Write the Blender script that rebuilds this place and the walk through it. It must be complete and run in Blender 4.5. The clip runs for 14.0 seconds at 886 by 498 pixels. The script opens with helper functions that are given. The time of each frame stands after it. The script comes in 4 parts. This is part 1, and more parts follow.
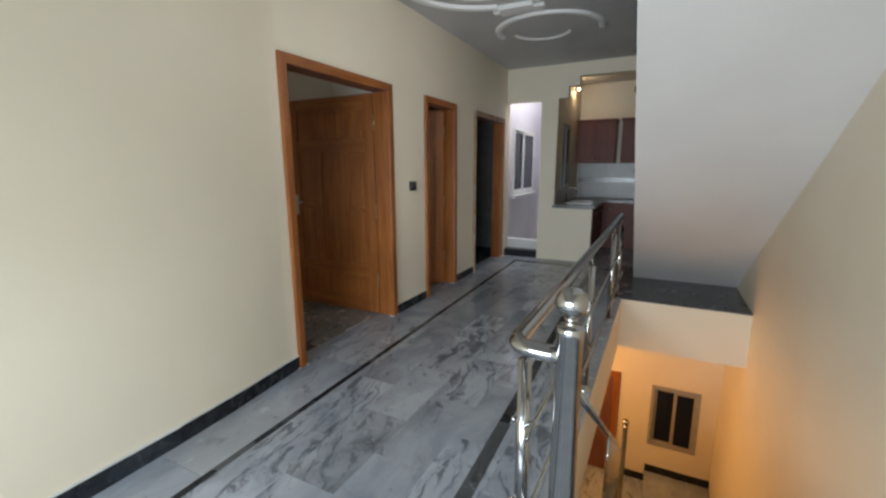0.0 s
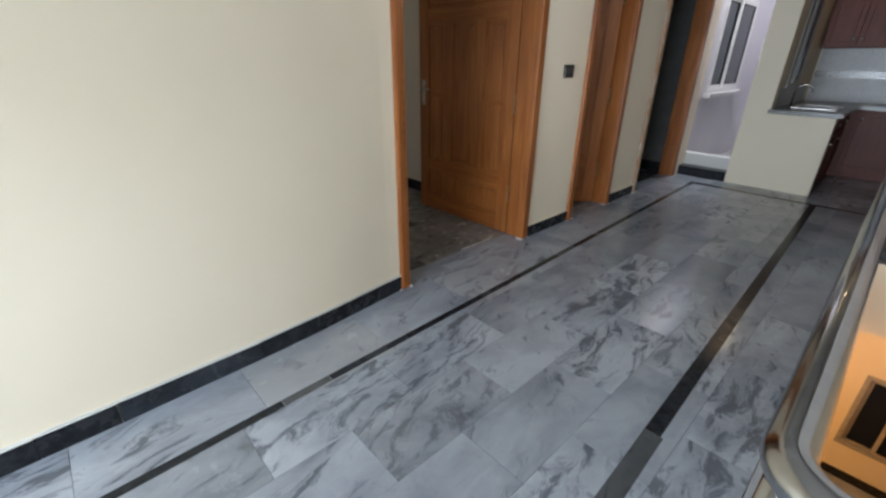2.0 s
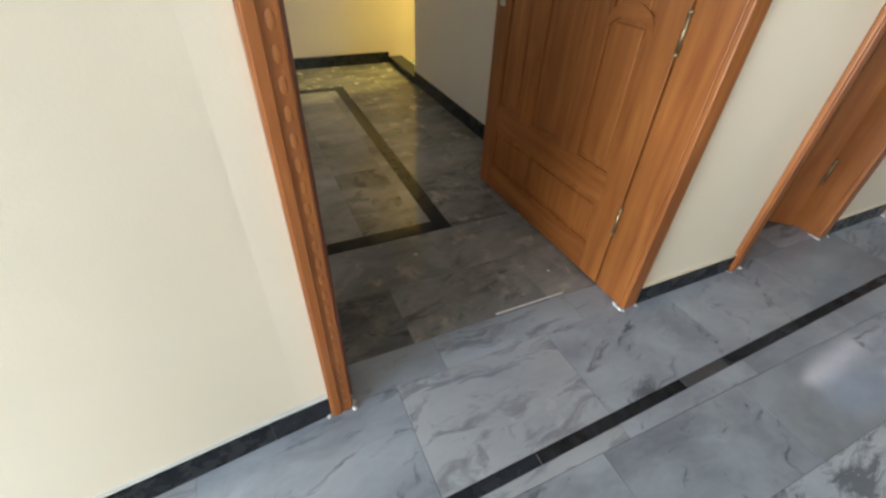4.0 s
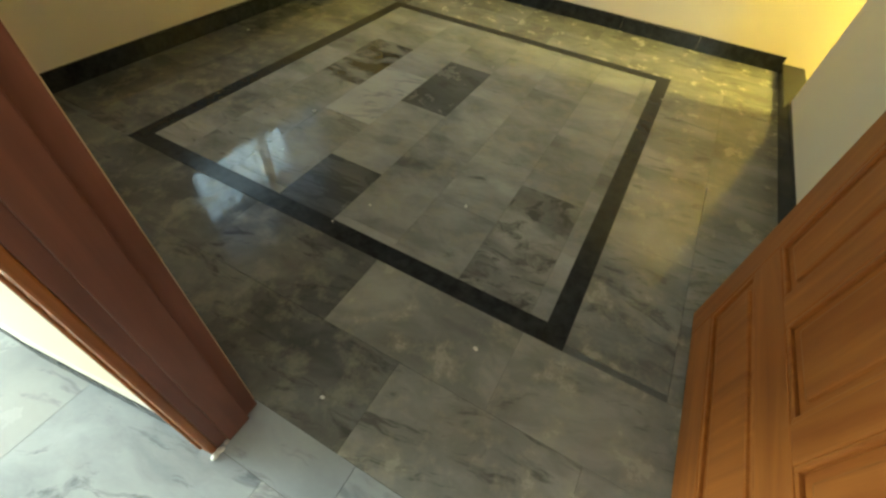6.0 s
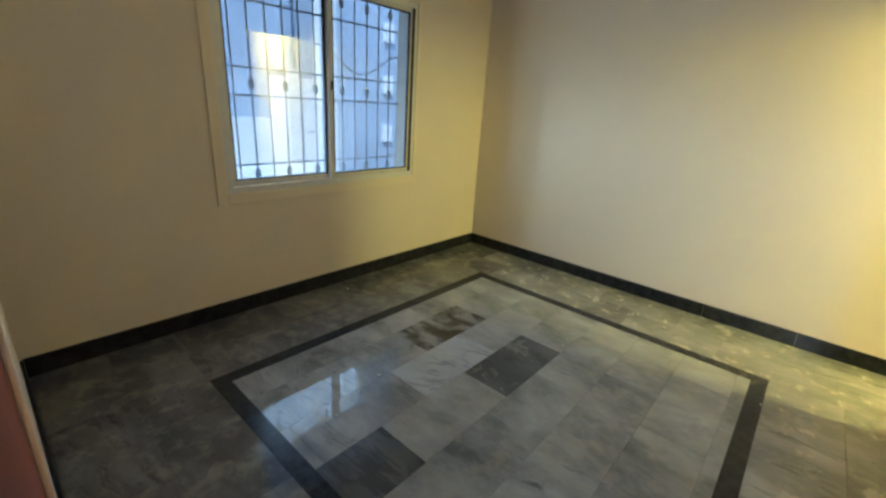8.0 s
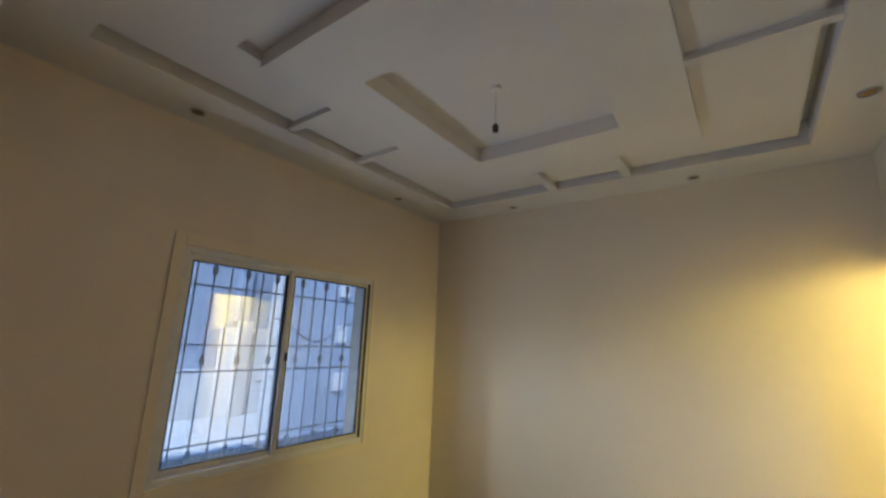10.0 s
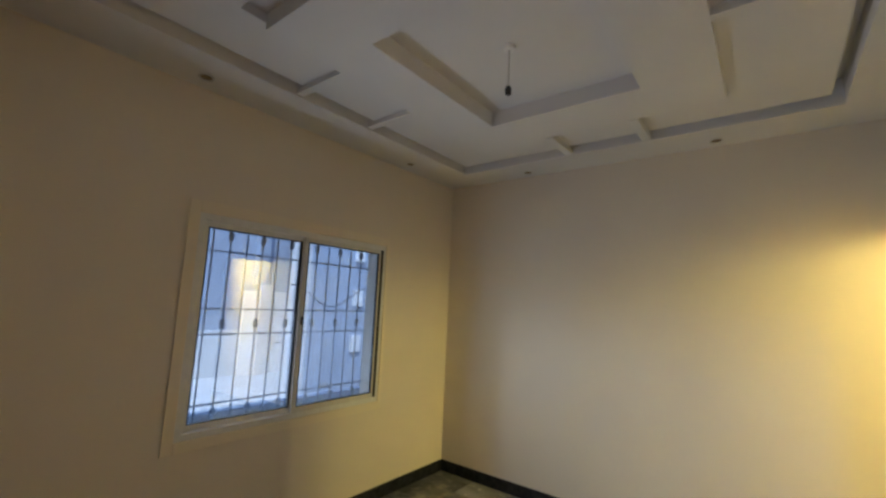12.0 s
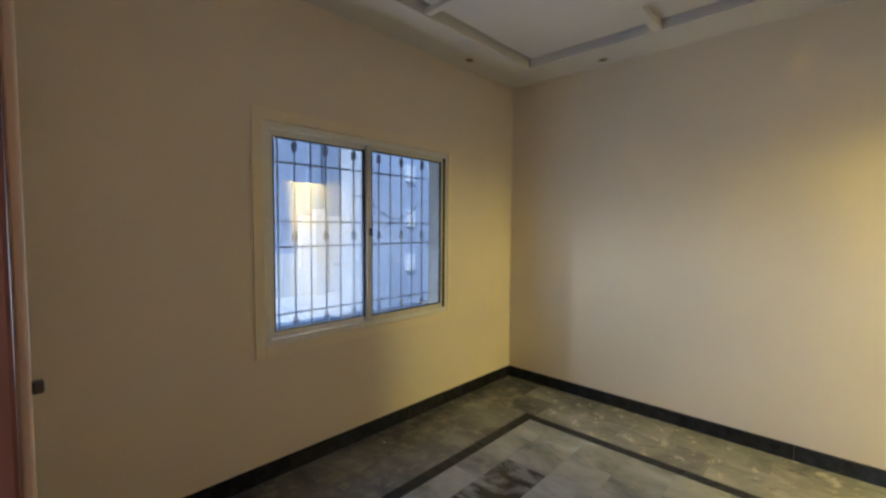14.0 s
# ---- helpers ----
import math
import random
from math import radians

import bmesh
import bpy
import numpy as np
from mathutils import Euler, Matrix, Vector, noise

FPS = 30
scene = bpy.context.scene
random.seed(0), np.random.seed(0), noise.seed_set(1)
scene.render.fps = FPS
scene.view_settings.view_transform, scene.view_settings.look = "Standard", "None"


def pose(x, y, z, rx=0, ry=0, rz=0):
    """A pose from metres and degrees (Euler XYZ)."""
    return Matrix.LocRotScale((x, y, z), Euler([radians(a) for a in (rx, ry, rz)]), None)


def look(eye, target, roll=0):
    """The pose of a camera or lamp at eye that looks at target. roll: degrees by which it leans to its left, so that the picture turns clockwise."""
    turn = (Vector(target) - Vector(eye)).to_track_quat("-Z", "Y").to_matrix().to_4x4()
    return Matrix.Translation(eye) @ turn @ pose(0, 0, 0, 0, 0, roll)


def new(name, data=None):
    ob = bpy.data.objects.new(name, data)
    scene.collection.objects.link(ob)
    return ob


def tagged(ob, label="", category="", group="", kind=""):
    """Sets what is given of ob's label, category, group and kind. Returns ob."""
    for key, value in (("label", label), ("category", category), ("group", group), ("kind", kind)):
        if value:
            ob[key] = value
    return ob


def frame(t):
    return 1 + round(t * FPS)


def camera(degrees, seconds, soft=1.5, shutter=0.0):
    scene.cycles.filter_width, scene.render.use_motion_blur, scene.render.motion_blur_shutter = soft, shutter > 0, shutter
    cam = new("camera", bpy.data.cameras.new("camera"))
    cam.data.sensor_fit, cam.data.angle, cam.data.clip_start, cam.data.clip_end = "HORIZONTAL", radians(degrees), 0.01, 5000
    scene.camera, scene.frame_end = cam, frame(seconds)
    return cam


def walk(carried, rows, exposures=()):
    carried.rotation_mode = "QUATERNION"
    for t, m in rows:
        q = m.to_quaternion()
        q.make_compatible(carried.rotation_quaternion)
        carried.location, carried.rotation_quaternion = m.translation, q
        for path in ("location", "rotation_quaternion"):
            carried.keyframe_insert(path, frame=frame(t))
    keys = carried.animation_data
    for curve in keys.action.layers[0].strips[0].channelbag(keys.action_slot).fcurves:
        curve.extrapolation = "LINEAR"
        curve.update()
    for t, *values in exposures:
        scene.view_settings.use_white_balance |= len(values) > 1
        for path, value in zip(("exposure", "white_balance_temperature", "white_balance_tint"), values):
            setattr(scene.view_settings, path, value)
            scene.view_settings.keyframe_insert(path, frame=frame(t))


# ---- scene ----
cam = camera(93.1, 14.0, soft=2.5)
PATH = [
    (0, (2.204, -2.049, 1.405), (1.304, -0.304, 1.026), -0.2),
    (0.3, (2.224, -1.948, 1.416), (1.264, -0.225, 1.086), -0.9),
    (0.5, (2.238, -1.880, 1.424), (1.268, -0.145, 1.203), -1.3),
    (0.6, (2.231, -1.836, 1.423), (1.251, -0.106, 1.211), -1.6),
    (1, (2.203, -1.662, 1.421), (1.047, -0.064, 1.090), -3.0),
    (1.2, (2.113, -1.610, 1.379), (0.917, -0.059, 0.973), -1.5),
    (1.5, (1.978, -1.531, 1.317), (0.716, -0.121, 0.670), 0.8),
    (1.8, (1.895, -1.454, 1.306), (0.612, -0.149, 0.498), 0.7),
    (2, (1.839, -1.403, 1.299), (0.508, -0.157, 0.477), 0.6),
    (2.5, (1.556, -1.128, 1.291), (0.092, -0.053, 0.454), -2.7),
    (2.7, (1.439, -1.031, 1.292), (-0.025, -0.015, 0.384), -1.2),
    (4.8, (0.510, 0.517, 1.238), (-0.830, 0.742, -0.230), 7.0),
    (5, (0.451, 0.607, 1.248), (-0.911, 0.563, -0.215), 6.9),
    (5.5, (0.276, 0.697, 1.254), (-1.054, 0.272, -0.178), 5.0),
    (6, (0.055, 0.651, 1.255), (-1.159, 0.101, -0.236), 6.2),
    (6.3, (-0.032, 0.647, 1.285), (-1.123, -0.141, -0.195), 3.0),
    (6.5, (-0.090, 0.644, 1.305), (-1.188, -0.385, -0.013), 0.9),
    (6.6, (-0.104, 0.649, 1.312), (-1.228, -0.451, 0.076), 1.2),
    (7, (-0.160, 0.669, 1.339), (-1.313, -0.513, 0.210), 2.5),
    (7.5, (-0.166, 0.657, 1.371), (-1.473, -0.459, 0.348), 3.6),
    (8, (-0.160, 0.645, 1.461), (-1.592, -0.588, 0.807), 3.9),
    (8.5, (-0.164, 0.641, 1.548), (-1.669, -0.647, 1.275), 4.4),
    (9, (-0.162, 0.650, 1.629), (-1.678, -0.653, 1.562), 2.5),
    (9.2, (-0.154, 0.644, 1.634), (-1.686, -0.641, 1.682), 2.1),
    (11.3, (-0.096, 0.728, 1.784), (-1.691, -0.282, 2.443), 3.6),
    (11.5, (-0.109, 0.733, 1.768), (-1.723, -0.291, 2.353), 3.5),
    (12, (-0.136, 0.685, 1.703), (-1.697, -0.538, 1.961), 2.6),
    (12.5, (-0.131, 0.634, 1.641), (-1.574, -0.750, 1.670), 1.6),
    (13, (-0.132, 0.622, 1.633), (-1.53, -0.806, 1.569), 0.6),
    (13.5, (-0.123, 0.612, 1.627), (-1.532, -0.804, 1.524), 0.9),
    (14, (-0.138, 0.425, 1.577), (-1.584, -0.951, 1.468), 0.4),
]
walk(cam, [(t, look(eye, target, roll)) for t, eye, target, roll in PATH],
     exposures=[(0.0, 0.0, 6500, 9), (1.0, 0.05, 6300, 10), (1.5, 0.15, 6150, 11), (2.0, 0.25, 6300, 11), (2.7, 0.4, 6600, 13), (4.8, 1.45, 6300, 3), (5.5, 1.65, 6700, -4), (6.0, 1.95, 7400, -11), (6.5, 2.2, 7700, -16), (7.0, 2.15, 6500, -18), (7.5, 2.1, 5800, -10), (8.2, 1.7, 5550, 4), (9.2, 1.46, 5700, 11), (11.3, 1.28, 5900, 14), (12.5, 1.4, 5800, 12), (14.0, 1.5, 5800, 13)])

# ---- world and lights ----
world = bpy.data.worlds.new("world")
scene.world = world
world.use_nodes = True
wn = world.node_tree.nodes
sky = wn.new("ShaderNodeTexSky")
sky.sky_type = "NISHITA"
sky.sun_disc = False
sky.sun_elevation = radians(50)
sky.sun_rotation = radians(45)
world.node_tree.links.new(sky.outputs[0], wn["Background"].inputs[0])
wn["Background"].inputs[1].default_value = 0.15


def lamp(name, kind, m, power, colour, size=0.1, size_y=None, angle=None, spread=180):
    d = bpy.data.lights.new(name, kind)
    d.energy = power
    d.color = colour
    if kind == "AREA":
        d.shape = "RECTANGLE"
        d.size = size
        d.size_y = size_y or size
        d.spread = radians(spread)
    elif kind == "SUN":
        d.angle = angle
    else:
        d.shadow_soft_size = size
    ob = new(name, d)
    ob.matrix_world = m
    return ob


lamp("sun", "SUN", look((8, 8, 14), (0, 0, 0)), 2.2, (1.0, 0.96, 0.9), angle=radians(0.5))
# daylight through the large window behind the walker's start
lamp("hall_window_daylight", "AREA", look((1.5, -4.42, 0.95), (1.5, 0, -0.9)), 140, (0.775, 0.885, 0.985), 2.6, 1.1, spread=130)
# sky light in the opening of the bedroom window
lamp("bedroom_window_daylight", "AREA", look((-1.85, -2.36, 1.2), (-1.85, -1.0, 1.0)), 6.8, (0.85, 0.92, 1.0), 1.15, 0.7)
# daylight from the small ventilator high over the stairs
lamp("stair_ventilator_daylight", "AREA", look((3.11, 1.29, 2.5), (-3.81, -0.5, 1.3)), 8.2, (0.9, 0.94, 1.0), 0.12, 0.6, spread=110)
# skylight falling down the open shaft
lamp("shaft_daylight", "AREA", look((0.3, 5.06, 3.66), (0.3, 5.0601, 0)), 55, (0.92, 0.95, 1.0), 0.62, 0.9)
# yellow bulb in the dressing recess
lamp("recess_bulb_light", "POINT", pose(-3.45, 2.87, 2.43), 112, (1.0, 0.82, 0.22), 0.2)
# warm bulbs downstairs and in the kitchen
lamp("downstairs_bulb_light", "POINT", pose(1.25, 2.7, -1.15), 62, (1.0, 0.5, 0.16), 0.3)
lamp("kitchen_bulb_light", "POINT", pose(0.86, 5.72, 2.66), 2.4, (1.0, 0.72, 0.42), 0.03)


# ---- materials ----
def mat(name, base, rough=0.5, metal=0.0):
    m = bpy.data.materials.new(name)
    m.use_nodes = True
    b = m.node_tree.nodes["Principled BSDF"]
    b.inputs["Base Color"].default_value = (*base, 1)
    b.inputs["Roughness"].default_value = rough
    b.inputs["Metallic"].default_value = metal
    return m


def node(m, kind, **kw):
    n = m.node_tree.nodes.new(kind)
    for k, v in kw.items():
        n.inputs[k.replace("_", " ")].default_value = v
    return n


def link(m, a, b):
    m.node_tree.links.new(a, b)


def ramp(m, stops):
    n = m.node_tree.nodes.new("ShaderNodeValToRGB")
    while len(n.color_ramp.elements) < len(stops):
        n.color_ramp.elements.new(0.5)
    for e, (p, c) in zip(n.color_ramp.elements, stops):
        e.position = p
        e.color = (*c, 1) if len(c) == 3 else c
    return n


def coords(m, per_object=False, scale=(1, 1, 1)):
    """World-size coordinates, shifted at random from piece to piece when asked."""
    geo = m.node_tree.nodes.new("ShaderNodeNewGeometry")
    mp = m.node_tree.nodes.new("ShaderNodeMapping")
    mp.inputs["Scale"].default_value = scale
    if per_object:
        info = m.node_tree.nodes.new("ShaderNodeObjectInfo")
        mul = m.node_tree.nodes.new("ShaderNodeMath")
        mul.operation = "MULTIPLY"
        mul.inputs[1].default_value = 57.0
        link(m, info.outputs["Random"], mul.inputs[0])
        add = m.node_tree.nodes.new("ShaderNodeVectorMath")
        add.operation = "ADD"
        link(m, geo.outputs["Position"], add.inputs[0])
        link(m, mul.outputs[0], add.inputs[1])
        link(m, add.outputs[0], mp.inputs["Vector"])
    else:
        link(m, geo.outputs["Position"], mp.inputs["Vector"])
    return mp.outputs[0]


def mix(m, fac, a, b, mode="MIX"):
    n = m.node_tree.nodes.new("ShaderNodeMix")
    n.data_type = "RGBA"
    n.blend_type = mode
    for sock, v in ((n.inputs[0], fac), (n.inputs[6], a), (n.inputs[7], b)):
        if hasattr(v, "is_linked"):
            link(m, v, sock)
        else:
            sock.default_value = v if isinstance(v, float) else (*v, 1)
    return n.outputs[2]


def bump(m, height, strength, distance=0.01):
    n = node(m, "ShaderNodeBump", Strength=strength, Distance=distance)
    link(m, height, n.inputs["Height"])
    link(m, n.outputs[0], m.node_tree.nodes["Principled BSDF"].inputs["Normal"])


def paint(name, a, b, rough=0.55):
    """Roller-laid wall paint: faint broad blotches, fine stipple."""
    m = mat(name, a, rough)
    c = coords(m)
    big = node(m, "ShaderNodeTexNoise", Scale=1.3, Detail=4.0)
    link(m, c, big.inputs["Vector"])
    fine = node(m, "ShaderNodeTexNoise", Scale=160.0, Detail=3.0)
    link(m, c, fine.inputs["Vector"])
    r = ramp(m, [(0.35, (0, 0, 0)), (0.7, (1, 1, 1))])
    link(m, big.outputs[0], r.inputs[0])
    link(m, mix(m, r.outputs[0], a, b), m.node_tree.nodes["Principled BSDF"].inputs["Base Color"])
    bump(m, fine.outputs[0], 0.12, 0.002)
    return m


def marble(name, lo, mid, hi, vein, rough=0.16, stretch=(1.0, 0.55, 1.0), veins=0.62, depth=0.75, spread=1.0, stops=(0.32, 0.5, 0.68), clouds=3.2):
    """Polished grey marble: clouded ground with streaked dark veins, its own in each slab."""
    m = mat(name, mid, rough)
    c = coords(m, True, stretch)
    warp = node(m, "ShaderNodeTexNoise", Scale=2.2, Detail=5.0)
    link(m, c, warp.inputs["Vector"])
    add = m.node_tree.nodes.new("ShaderNodeVectorMath")
    add.operation = "MULTIPLY_ADD"
    link(m, warp.outputs["Color"], add.inputs[0])
    add.inputs[1].default_value = (0.4, 0.4, 0.4)
    link(m, c, add.inputs[2])
    cloud = node(m, "ShaderNodeTexNoise", Scale=clouds, Detail=7.0, Roughness=0.62)
    link(m, add.outputs[0], cloud.inputs["Vector"])
    r1 = ramp(m, list(zip(stops, (lo, mid, hi))))
    link(m, cloud.outputs[0], r1.inputs[0])
    own = m.node_tree.nodes.new("ShaderNodeObjectInfo")
    turn = node(m, "ShaderNodeMath")
    turn.operation = "MULTIPLY_ADD"
    turn.inputs[1].default_value = 1.1
    turn.inputs[2].default_value = 0.35
    link(m, own.outputs["Random"], turn.inputs[0])
    rot = m.node_tree.nodes.new("ShaderNodeVectorRotate")
    rot.rotation_type = "Z_AXIS"
    link(m, turn.outputs[0], rot.inputs["Angle"])
    link(m, add.outputs[0], rot.inputs["Vector"])
    long = m.node_tree.nodes.new("ShaderNodeMapping")
    long.inputs["Scale"].default_value = (4.6, 10.0, 1.0)
    link(m, rot.outputs[0], long.inputs["Vector"])
    vn = node(m, "ShaderNodeTexNoise", Scale=1.9, Detail=8.0, Roughness=0.66, Distortion=0.5)
    link(m, long.outputs[0], vn.inputs["Vector"])
    r2 = ramp(m, [(veins, (0, 0, 0)), (veins + 0.11, (1, 1, 1))])
    shift = m.node_tree.nodes.new("ShaderNodeMath")
    shift.operation = "MULTIPLY_ADD"
    shift.inputs[1].default_value = 0.18
    link(m, own.outputs["Random"], shift.inputs[0])
    link(m, vn.outputs[0], shift.inputs[2])
    link(m, shift.outputs[0], r2.inputs[0])
    half = m.node_tree.nodes.new("ShaderNodeMath")
    half.operation = "MULTIPLY"
    half.inputs[1].default_value = depth
    link(m, r2.outputs[0], half.inputs[0])
    body = mix(m, half.outputs[0], r1.outputs[0], vein)
    info = m.node_tree.nodes.new("ShaderNodeObjectInfo")
    r3 = ramp(m, [(p, (1 + spread * q,) * 3) for p, q in ((0.0, -0.26), (0.2, -0.12), (0.75, 0.0), (1.0, 0.08))])
    link(m, info.outputs["Random"], r3.inputs[0])
    body = mix(m, 1.0, body, r3.outputs[0], "MULTIPLY")
    dust = node(m, "ShaderNodeTexNoise", Scale=5.0, Detail=6.0, Roughness=0.7)
    link(m, coords(m), dust.inputs["Vector"])
    r4 = ramp(m, [(0.4, (rough * 0.7,) * 3), (0.75, (rough * 2.4,) * 3)])
    link(m, dust.outputs[0], r4.inputs[0])
    b = m.node_tree.nodes["Principled BSDF"]
    link(m, body, b.inputs["Base Color"])
    link(m, r4.outputs[0], b.inputs["Roughness"])
    return m


def timber(name, a, b, rough=0.42, along=2, per=True):
    """Varnished wood, its grain running along one axis."""
    m = mat(name, a, rough)
    sc = [14.0, 14.0, 14.0]
    sc[along] = 1.1
    c = coords(m, per, tuple(sc))
    n1 = node(m, "ShaderNodeTexNoise", Scale=1.6, Detail=6.0, Roughness=0.6, Distortion=0.6)
    link(m, c, n1.inputs["Vector"])
    r = ramp(m, [(0.3, a), (0.55, tuple((x + y) / 2 for x, y in zip(a, b))), (0.75, b)])
    link(m, n1.outputs[0], r.inputs[0])
    n2 = node(m, "ShaderNodeTexNoise", Scale=2.1, Detail=3.0)
    link(m, coords(m), n2.inputs["Vector"])
    r2 = ramp(m, [(0.3, (0.8, 0.78, 0.76)), (0.7, (1.06, 1.05, 1.02))])
    link(m, n2.outputs[0], r2.inputs[0])
    link(m, mix(m, 1.0, r.outputs[0], r2.outputs[0], "MULTIPLY"), m.node_tree.nodes["Principled BSDF"].inputs["Base Color"])
    bump(m, n1.outputs[0], 0.08, 0.002)
    return m


def scuffed(name, a, b, rough, metal=0.0, scale=18.0):
    m = mat(name, a, rough, metal)
    n = node(m, "ShaderNodeTexNoise", Scale=scale, Detail=6.0, Roughness=0.65)
    link(m, coords(m), n.inputs["Vector"])
    r = ramp(m, [(0.35, a), (0.72, b)])
    link(m, n.outputs[0], r.inputs[0])
    link(m, r.outputs[0], m.node_tree.nodes["Principled BSDF"].inputs["Base Color"])
    r2 = ramp(m, [(0.3, (rough * 0.8,) * 3), (0.8, (min(1, rough * 1.5),) * 3)])
    link(m, n.outputs[0], r2.inputs[0])
    link(m, r2.outputs[0], m.node_tree.nodes["Principled BSDF"].inputs["Roughness"])
    return m


def glass_mat(name, tint):
    m = bpy.data.materials.new(name)
    m.use_nodes = True
    nt = m.node_tree
    nt.nodes.clear()
    out = nt.nodes.new("ShaderNodeOutputMaterial")
    tr = nt.nodes.new("ShaderNodeBsdfTransparent")
    tr.inputs[0].default_value = (*tint, 1)
    gl = nt.nodes.new("ShaderNodeBsdfGlossy")
    gl.inputs["Roughness"].default_value = 0.01
    gl.inputs[0].default_value = (1, 1, 1, 1)
    lw = nt.nodes.new("ShaderNodeLayerWeight")
    pw = nt.nodes.new("ShaderNodeMath")
    pw.operation = "POWER"
    pw.inputs[1].default_value = 4.0
    fr = nt.nodes.new("ShaderNodeMath")
    fr.operation = "MULTIPLY_ADD"
    fr.inputs[1].default_value = 0.8
    fr.inputs[2].default_value = 0.14
    nt.links.new(lw.outputs["Facing"], pw.inputs[0])
    nt.links.new(pw.outputs[0], fr.inputs[0])
    mx = nt.nodes.new("ShaderNodeMixShader")
    nt.links.new(fr.outputs[0], mx.inputs[0])
    nt.links.new(tr.outputs[0], mx.inputs[1])
    nt.links.new(gl.outputs[0], mx.inputs[2])
    nt.links.new(mx.outputs[0], out.inputs[0])
    return m


def glow(name, colour, strength):
    m = mat(name, colour, 0.4)
    b = m.node_tree.nodes["Principled BSDF"]
    b.inputs["Emission Color"].default_value = (*colour, 1)
    b.inputs["Emission Strength"].default_value = strength
    return m


CREAM = paint("cream_wall_paint", (0.825, 0.737, 0.58), (0.79, 0.697, 0.54))
ROOM_PAINT = paint("room_wall_paint", (0.79, 0.705, 0.585), (0.76, 0.675, 0.555))
WHITE = paint("white_ceiling_paint", (0.77, 0.75, 0.73), (0.72, 0.7, 0.68), 0.6)
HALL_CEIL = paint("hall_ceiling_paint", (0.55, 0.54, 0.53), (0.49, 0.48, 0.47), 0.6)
PLASTER = paint("white_plaster_moulding", (0.82, 0.81, 0.79), (0.79, 0.78, 0.75), 0.5)
SOFFIT = paint("stair_soffit_paint", (0.76, 0.74, 0.72), (0.71, 0.69, 0.67), 0.6)
SHAFT = paint("grey_shaft_paint", (0.68, 0.65, 0.67), (0.6, 0.575, 0.6), 0.7)
MARBLE = marble("grey_marble", (0.22, 0.24, 0.28), (0.36, 0.388, 0.436), (0.48, 0.514, 0.565), (0.055, 0.061, 0.074), veins=0.63, depth=0.7, rough=0.12)
MARBLE_ROOM = marble("clouded_grey_marble", (0.135, 0.137, 0.141), (0.28, 0.284, 0.289), (0.42, 0.424, 0.43), (0.08, 0.08, 0.08), rough=0.035, veins=0.74, spread=0.25)
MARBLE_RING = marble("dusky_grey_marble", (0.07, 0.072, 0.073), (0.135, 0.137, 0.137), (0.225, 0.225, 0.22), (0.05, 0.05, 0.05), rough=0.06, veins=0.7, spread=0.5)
MARBLE_PEBBLE = marble("dust_clouded_lit_marble", (0.13, 0.13, 0.127), (0.23, 0.229, 0.224), (0.36, 0.357, 0.347), (0.07, 0.07, 0.068), rough=0.07, veins=0.7, spread=0.6)
MARBLE_BLOTCH = marble("blotched_marble", (0.03, 0.031, 0.033), (0.14, 0.142, 0.145), (0.27, 0.27, 0.27), (0.05, 0.05, 0.05), rough=0.06, veins=0.8, depth=0.5, stops=(0.43, 0.5, 0.57), clouds=7.0)
MARBLE_STREAK = marble("streaked_brown_grey_marble", (0.1, 0.1, 0.1), (0.22, 0.22, 0.22), (0.42, 0.42, 0.41), (0.06, 0.06, 0.06), rough=0.05, veins=0.5, depth=0.85, spread=0.2)
MARBLE_CALM = marble("plain_grey_marble", (0.26, 0.284, 0.322), (0.35, 0.378, 0.42), (0.43, 0.464, 0.51), (0.13, 0.138, 0.15), veins=0.68, depth=0.6, rough=0.08)
MARBLE_FEATHER = marble("feathered_grey_marble", (0.16, 0.175, 0.2), (0.28, 0.3, 0.335), (0.4, 0.425, 0.465), (0.06, 0.066, 0.078), veins=0.58, depth=0.55)
MARBLE_PALE = marble("pale_marble", (0.33, 0.345, 0.37), (0.4, 0.415, 0.44), (0.46, 0.475, 0.5), (0.2, 0.21, 0.235), veins=0.64)
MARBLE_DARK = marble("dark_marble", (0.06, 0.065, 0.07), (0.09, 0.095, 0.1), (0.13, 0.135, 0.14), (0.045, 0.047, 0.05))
MARBLE_BLACK = marble("veined_black_marble", (0.016, 0.019, 0.024), (0.028, 0.032, 0.039), (0.05, 0.056, 0.066), (0.015, 0.016, 0.02), rough=0.2)
BLACK = scuffed("black_marble", (0.012, 0.013, 0.016), (0.035, 0.037, 0.042), 0.2)
SKIRTING = scuffed("paint_spotted_black_marble", (0.012, 0.013, 0.016), (0.03, 0.032, 0.036), 0.25)
GROUT = scuffed("grout", (0.1, 0.105, 0.11), (0.15, 0.155, 0.16), 0.7)
WOOD = timber("varnished_teak", (0.24, 0.068, 0.013), (0.44, 0.16, 0.037))
WOOD_LAID = timber("varnished_teak_rail", (0.24, 0.068, 0.013), (0.44, 0.16, 0.037), along=0)
WOOD_RAIL_Y = timber("varnished_teak_head", (0.24, 0.068, 0.013), (0.44, 0.16, 0.037), along=1)
JAMB = timber("reddish_frame_wood", (0.15, 0.056, 0.04), (0.24, 0.093, 0.066))
SMEARED = scuffed("plaster_smeared_wood", (0.42, 0.33, 0.25), (0.3, 0.13, 0.05), 0.7, 0.0, 7.0)
CABINET = timber("mahogany_cabinet_wood", (0.11, 0.02, 0.01), (0.19, 0.042, 0.018), 0.5)
